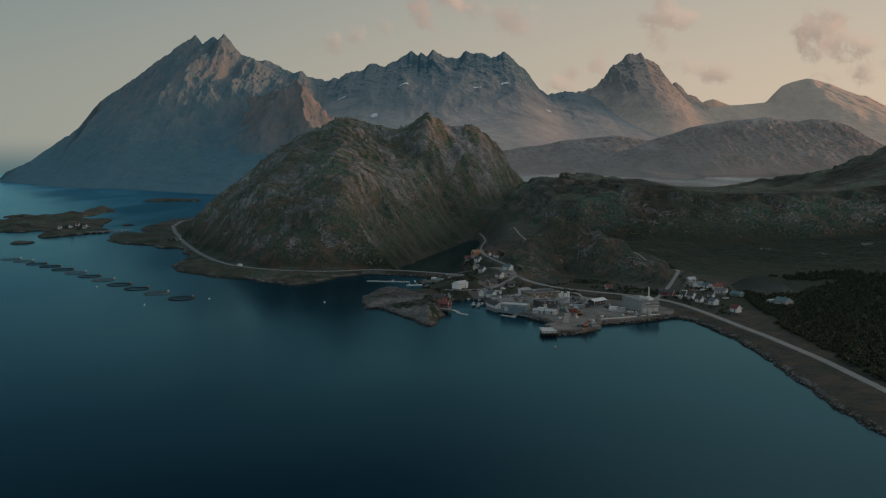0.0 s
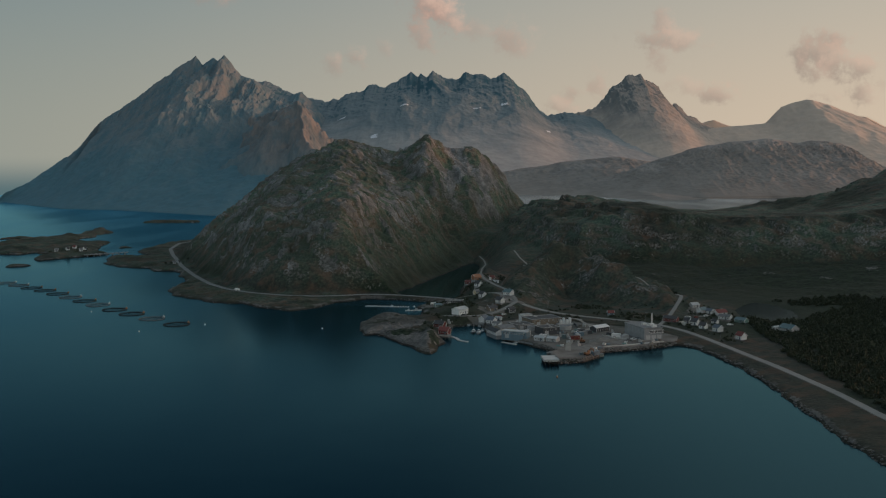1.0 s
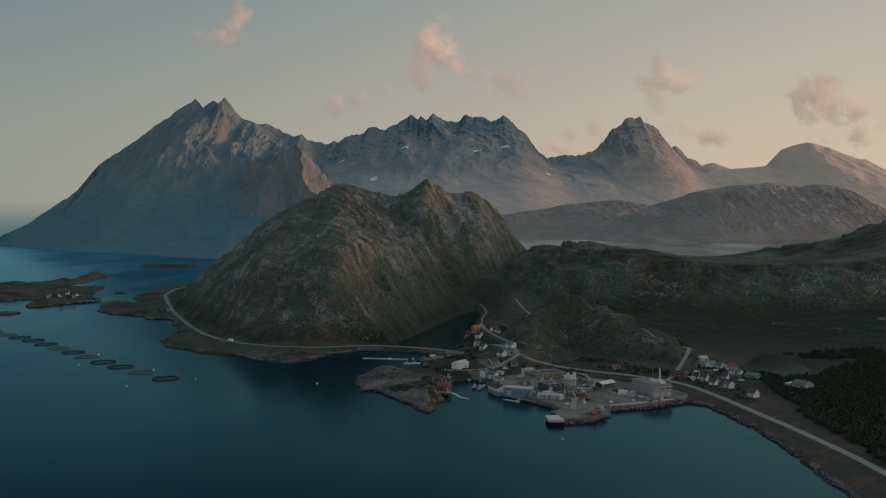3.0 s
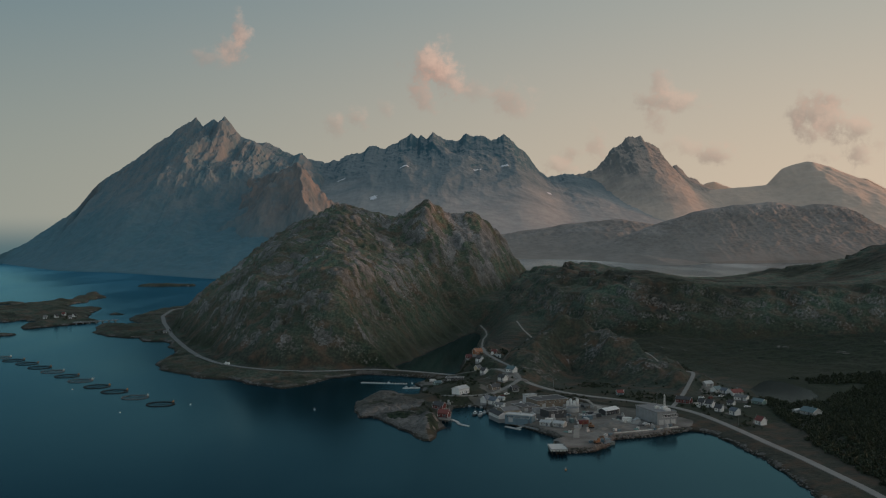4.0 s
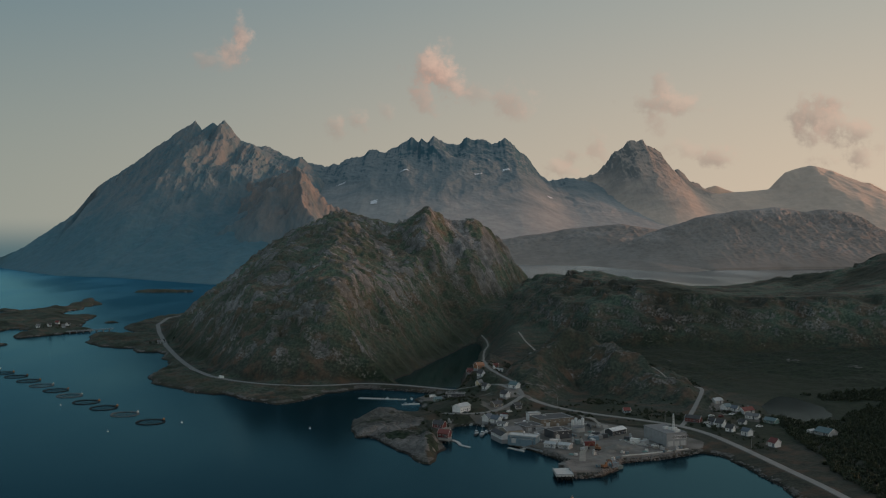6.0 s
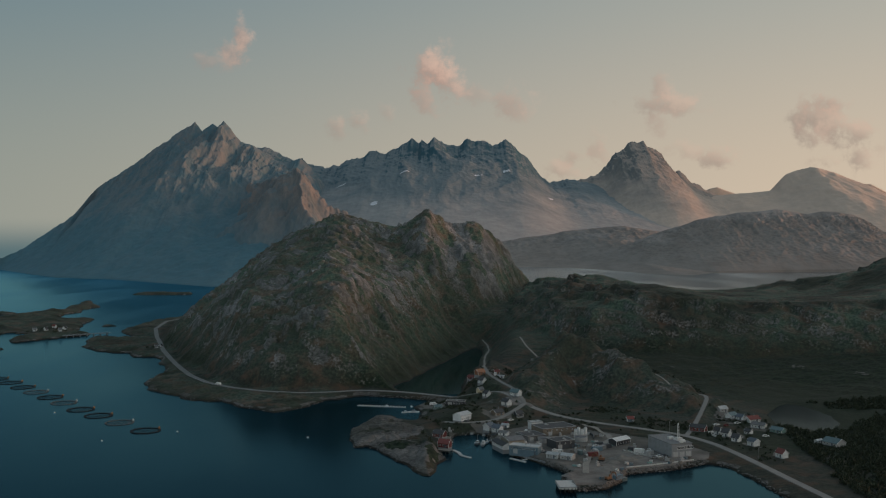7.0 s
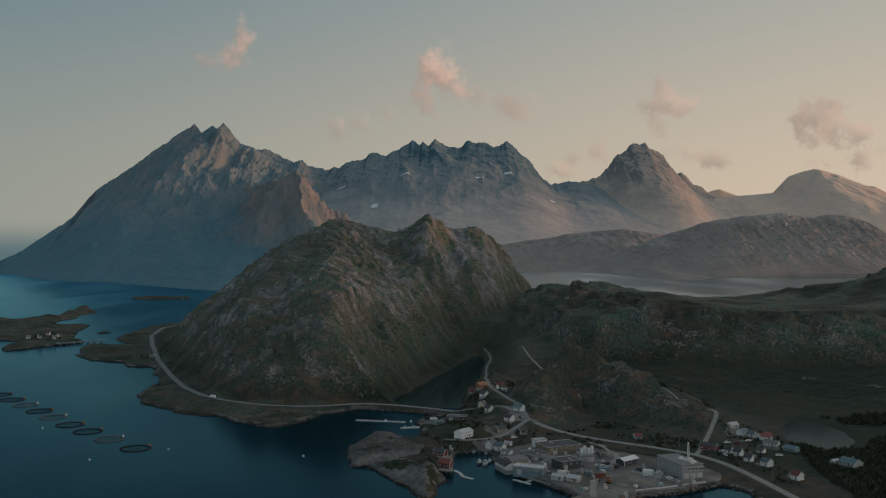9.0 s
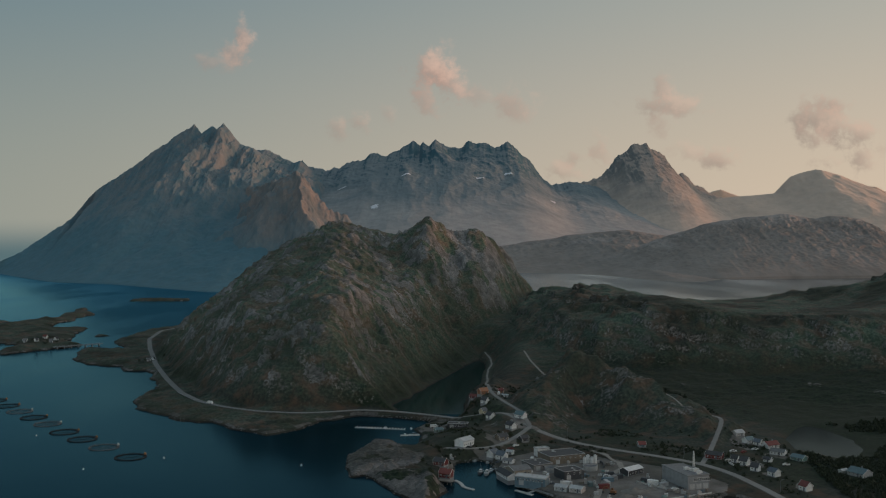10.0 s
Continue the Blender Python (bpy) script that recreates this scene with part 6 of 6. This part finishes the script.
def goods(x, y, turn, kind, mat, word):
    z = at(x, y)
    if kind == "tubs":
        ob = thing("tub_stack", x, y, z, turn, word + " plastic fish tubs stacked in the yard", "tub stack", "loose goods")
        for k in range(random.randint(2, 4)):
            q = shared("tub", TUB, ob, random.uniform(-0.1, 0.1), 0, k * 0.82)
            q2 = shared("tub", TUB, ob, 1.35 + random.uniform(-0.1, 0.1), 0.1, k * 0.82) if k < 2 else None
    elif kind == "crate":
        ob = thing("crate", x, y, z, turn, word + " wooden crate standing in the yard", "crate", "loose goods")
        bm = bmesh.new()
        box(bm, 0, 0, 0.1, 2.2, 1.5, 1.3)
        part("body", bm, mat, ob)
        for k in range(4):
            bm = bmesh.new()
            box(bm, -0.95 + k * 0.63, 0, 0.06, 0.16, 1.6, 1.4)
            part("batten", bm, PLANK, ob)
    elif kind == "net":
        ob = thing("net_heap", x, y, z - 0.1, turn, word + " fishing nets heaped on the ground", "net heap", "loose goods")
        bm = bmesh.new()
        bmesh.ops.create_icosphere(bm, subdivisions=3, radius=1.0)
        for v in bm.verts:
            k = 1 + 0.35 * noise.noise(v.co * 2.2 + Vector((x, y, 0)))
            v.co = Vector((v.co.x * 1.9 * k, v.co.y * 1.3 * k, max(0.0, v.co.z) * 0.9 * k))
        part("netting", bm, mat, ob, smooth=True)
    else:
        ob = thing("pallet_stack", x, y, z, turn, word + " timber pallets stacked in the yard", "pallet stack", "loose goods")
        for k in range(random.randint(3, 7)):
            bm = bmesh.new()
            for s in (-0.45, 0, 0.45):
                box(bm, 0, s, 0.16 * k, 1.2, 0.1, 0.1)
            for s in range(5):
                box(bm, -0.5 + s * 0.25, 0, 0.16 * k + 0.1, 0.16, 1.0, 0.03)
            part("pallet", bm, PLANK, ob)


YARD_SPOTS = [(61, 700), (66, 692), (72, 688), (79, 700), (86, 712), (93, 716), (97, 726), (104, 718), (110, 724), (117, 706), (124, 690), (130, 678), (133, 671), (119, 694), (126, 700), (113, 698), (86, 694), (82, 672), (90, 660), (95, 642), (88, 632), (100, 652), (77, 662), (70, 736), (78, 744), (84, 752), (96, 748), (102, 742), (55, 716), (60, 724), (50, 724), (34, 758), (28, 764), (16, 766), (4, 764), (140, 672), (146, 680), (108, 664), (121, 668)]
for i, (x, y) in enumerate(YARD_SPOTS):
    for j in range(2):
        kind, mat, word = (("tubs", PALE, "grey"), ("crate", PLANK, "brown"), ("net", GREEN_WALL, "green"), ("pallets", PLANK, "weathered"), ("crate", BLUE, "blue"), ("net", SLATE_WALL, "dark"), ("tubs", PALE, "grey"), ("crate", TRIM, "white"))[(i * 3 + j * 5) % 8]
        goods(x + j * 2.6 + random.uniform(-0.8, 0.8), y + random.uniform(-3, 3), random.uniform(-60, 60), kind, mat, word)

# timber stilts and deck under the red boathouses
deck = thing("timber_quay", 2.2, 712.0, 0, -24, "weathered timber quay on posts below the red boathouse", "quay")
for k in range(12):
    bm = bmesh.new()
    box(bm, -4.6 + k * 0.82, -2.6, 2.0, 0.78, 5.0, 0.14)
    part("plank", bm, PLANK, deck)
for i in range(4):
    for j in range(2):
        bm = bmesh.new()
        tube(bm, [(-4 + i * 2.7, -4.6 + j * 4, -3), (-4 + i * 2.7, -4.6 + j * 4, 2.0)], 0.18, 7)
        part("post", bm, PLANK, deck)


def lamp_post(x, y):
    ob = thing("street_lamp", x, y, at(x, y), 0, "thin steel street lamp beside the road", "street lamp", "street lamps")
    bm = bmesh.new()
    tube(bm, [(0, 0, -0.5), (0, 0, 7.0), (0.5, 0, 7.5), (1.4, 0, 7.6)], 0.06, 6)
    part("pole", bm, STEEL, ob)
    bm = bmesh.new()
    box(bm, 1.6, 0, 7.5, 0.7, 0.28, 0.14)
    part("lamp_head", bm, PALE, ob)


for k in range(0, len(ROADS[1][1]), 22):
    p = ROADS[1][1][k]
    if 594 < p[1] < 864:
        lamp_post(p[0] + 4.6, p[1] + 1.0)

# ---- snow patches on the jagged ridge ----
rx, ryc, ryf, RX, RY, RZ = RANGE


def snow_patch(px, frac, w, d, seed):
    i = int(np.argmin(np.abs(rx - px)))
    u0 = frac
    n, m = 22, 10
    S, T = np.meshgrid(np.linspace(-1, 1, n), np.linspace(-1, 1, m), indexing="ij")
    X = px + S * w
    Y = ryc[i] + (ryf[i] - ryc[i]) * u0 + T * d + 0.3 * w * S
    cols = np.clip(np.searchsorted(rx, X), 1, len(rx) - 1)
    Z = np.zeros(X.shape)
    for a in range(n):
        for b in range(m):
            col = cols[a, b]
            order = np.argsort(RY[:, col])
            Z[a, b] = np.interp(Y[a, b], RY[order, col], RZ[order, col])
    edge = 1 - np.hypot(S, T) + 0.9 * fbm(X, Y, w * 0.5, 3, seed)
    keep = (edge > 0.1)[:-1, :-1]
    if keep.any():
        tagged(grid_mesh("snow_patch", X, Y, Z + 2.5, SNOW, None, keep), "small white patch of old snow on the ridge", "snow patch", "snow patches")


for k, (px, fr, w, d) in enumerate(((-262, 0.50, 15, 30), (-160, 0.28, 20, 9), (-420, 0.28, 18, 8), (140, 0.28, 18, 8), (262, 0.22, 18, 18), (430, 0.34, 12, 12), (84, 0.16, 9, 8))):
    snow_patch(px, fr, w, d, 300 + k)


# ---- boulders along the shore, shrubs on the slopes ----
def scatter_mesh(name, base_v, base_f, places, mat, label, category):
    """Many small pieces, each turned and stretched, joined in one mesh."""
    nv, n = len(base_v), len(places)
    co = np.zeros((n, nv, 3), np.float32)
    rng = np.random.default_rng(len(name) * 7 + n)
    for i, (x, y, z, sx, sy, sz) in enumerate(places):
        a = rng.uniform(0, 6.2832)
        v = base_v[:] * (1 + rng.uniform(-0.22, 0.22, base_v.shape))
        c, s = math.cos(a), math.sin(a)
        co[i, :, 0] = x + (v[:, 0] * c - v[:, 1] * s) * sx
        co[i, :, 1] = y + (v[:, 0] * s + v[:, 1] * c) * sy
        co[i, :, 2] = z + v[:, 2] * sz
    k = base_f.shape[1]
    faces = (base_f[None] + (np.arange(n) * nv)[:, None, None]).reshape(-1, k).astype(np.int32)
    me = bpy.data.meshes.new(name)
    me.vertices.add(n * nv), me.loops.add(faces.size), me.polygons.add(len(faces))
    me.vertices.foreach_set("co", co.ravel())
    me.loops.foreach_set("vertex_index", faces.ravel())
    me.polygons.foreach_set("loop_start", np.arange(0, faces.size, k, dtype=np.int32))
    me.update(calc_edges=True)
    me.materials.append(mat)
    return tagged(new(name, me), label, category, kind="stuff")


def ico(sub):
    bm = bmesh.new()
    bmesh.ops.create_icosphere(bm, subdivisions=sub, radius=1.0)
    v = np.array([p.co[:] for p in bm.verts])
    f = np.array([[q.index for q in p.verts] for p in bm.faces])
    bm.free()
    return v, f


rng = np.random.default_rng(5)
ROCK_V, ROCK_F = ico(1)
spots_r = []
for line, step_m, rows_n, lo, hi in ((QUAY_FRONT, 0.9, 4, 0.35, 0.95), (ROAD_SHORE[3:], 1.6, 3, 0.3, 0.9), (SKERRY, 3.5, 2, 0.3, 0.8), (HEADLAND, 4.0, 2, 0.3, 0.8), (HARBOUR, 1.5, 2, 0.3, 0.7), (BOAT_BASIN[5:], 1.4, 3, 0.3, 0.8)):
    for (ax, ay), (bx, by) in zip(line, line[1:]):
        L = math.hypot(bx - ax, by - ay)
        nx, ny = -(by - ay) / max(L, 1e-6), (bx - ax) / max(L, 1e-6)
        for k in range(int(L / step_m)):
            for r in range(rows_n):
                t, o = (k + rng.random()) / max(1, int(L / step_m)), rng.uniform(-2.2, 2.6)
                spots_r.append((ax + t * (bx - ax) + nx * o, ay + t * (by - ay) + ny * o, rng.uniform(lo, hi)))
P = np.array(spots_r)
PZ = height(P[:, 0], P[:, 1])
rocks = [(x, y, z + 0.1, s, s * rng.uniform(0.6, 1.0), s * rng.uniform(0.5, 0.8)) for (x, y, s), z in zip(P, PZ) if -1.0 < z < 3.3 and not (60 < x < 73 and 606 < y < 630)]
scatter_mesh("shore_boulders", ROCK_V, ROCK_F, rocks, BOULDER, "grey boulders and rubble along the shore", "boulders")


def foliage_material():
    m, t, b = material("birch_scrub")
    p = place(t)
    isl = t.nodes.new("ShaderNodeNewGeometry").outputs["Random Per Island"]
    k = nmath(t, "ADD", nmath(t, "MULTIPLY", isl, 0.7), nmath(t, "MULTIPLY", nnoise(t, p, 0.05, 4), 0.6))
    col = nmix(t, nramp(t, k, 0.2, 1.0), (0.012, 0.022, 0.012), (0.042, 0.055, 0.028))
    t.links.new(col, b.inputs["Base Color"])
    b.inputs["Roughness"].default_value = 0.8
    return m


FOLIAGE = foliage_material()


def clump(n, seed):
    """Leaf sprays: small bent triangles in an uneven crown."""
    r = np.random.default_rng(seed)
    v, f = [], []
    for i in range(n):
        d = r.normal(size=3)
        d /= np.linalg.norm(d)
        c = d * r.uniform(0.45, 1.0) ** 0.6 * np.array([1, 1, 0.8]) + np.array([0, 0, 0.7])
        a, b = r.normal(size=3) * 0.34, r.normal(size=3) * 0.34
        v += [c - a * 0.6 - b * 0.4, c + a, c + b]
        f.append((3 * i, 3 * i + 1, 3 * i + 2))
    return np.array(v), np.array(f)


LEAF_V, LEAF_F = clump(34, 3)
cand = []
n_try = 36000
cx = rng.uniform(180, 520, n_try)
cy = rng.uniform(405, 972, n_try)
CH, CM = height(cx, cy, True)
wood = fbm(cx, cy, 60, 4, 91)
inside = (CM["d"] > 26) & (cy < 850 + 40 * wood) & (CM["road"] > 3) & (inside_distance(cx, cy, POND) < -5) & (CH > 4)
dense = inside & (cx > 214 + 0.13 * np.maximum(0, cy - 635)) & (wood > -0.45 + 0.75 * np.clip((cy - 735) / 160, 0, 1))
dense &= rng.random(n_try) < np.clip(1.25 - (np.hypot(cx - 300, (cy - 635) / 1.35) / 300), 0.05, 0.8)
houses_xy = np.array([(o.matrix_basis.translation.x, o.matrix_basis.translation.y) for o in scene.objects if o.name.startswith(("house", "cabin", "industrial")) and o.parent is None])
far_off = np.min(np.hypot(cx[:, None] - houses_xy[None, :, 0], cy[:, None] - houses_xy[None, :, 1]), axis=1) > 8.5
for x, y, z in zip(cx[dense & far_off], cy[dense & far_off], CH[dense & far_off]):
    s = rng.uniform(0.7, 1.9)
    cand.append((x, y, z - 0.2, s, s, s * rng.uniform(0.8, 1.4)))
# scrub on the village mound and along the lanes
n_try = 40000
cx = np.r_[rng.uniform(-30, 215, n_try // 2), rng.uniform(-330, 60, n_try // 2)]
cy = np.r_[rng.uniform(756, 1215, n_try // 2), rng.uniform(864, 1431, n_try // 2)]
CH, CM = height(cx, cy, True)
wood = fbm(cx, cy, 34, 4, 95)
ok = (CM["d"] > 7) & (CM["road"] > 1.5) & (CM["yard"] < -4) & (CM["skerry"] < -4) & (inside_distance(cx, cy, POND) < -3)
ok &= (CM["hill"] < -2) & (wood > 0.05) & (CM["plateau"] < -40) & (cy < 985) & (cx > -40)
ok &= rng.random(n_try) < np.where(CM["knoll"] < 50, 0.02, 0.75)
far_off = np.min(np.hypot(cx[:, None] - houses_xy[None, :, 0], cy[:, None] - houses_xy[None, :, 1]), axis=1) > 7.5
for x, y, z in zip(cx[ok & far_off], cy[ok & far_off], CH[ok & far_off]):
    s = rng.uniform(0.45, 1.1)
    cand.append((x, y, z - 0.15, s, s, s * rng.uniform(0.7, 1.2)))
# garden bushes round the houses
ang, far_r = rng.uniform(0, 6.2832, (len(houses_xy), 8)), rng.uniform(6.5, 16.0, (len(houses_xy), 8))
cx, cy = (houses_xy[:, :1] + far_r * np.cos(ang)).ravel(), (houses_xy[:, 1:] + far_r * np.sin(ang)).ravel()
CH, CM = height(cx, cy, True)
free = np.min(np.hypot(cx[:, None] - houses_xy[None, :, 0], cy[:, None] - houses_xy[None, :, 1]), axis=1) > 6.0
ok = free & (CM["road"] > 1.2) & (CM["d"] > 4) & (CM["yard"] < -3)
for x, y, z in zip(cx[ok], cy[ok], CH[ok]):
    s = rng.uniform(0.6, 1.5)
    cand.append((x, y, z - 0.15, s, s, s * rng.uniform(0.8, 1.3)))
scatter_mesh("birch_scrub", LEAF_V, LEAF_F, cand, FOLIAGE, "dark green birch scrub and willow bushes on the slopes", "shrubs")
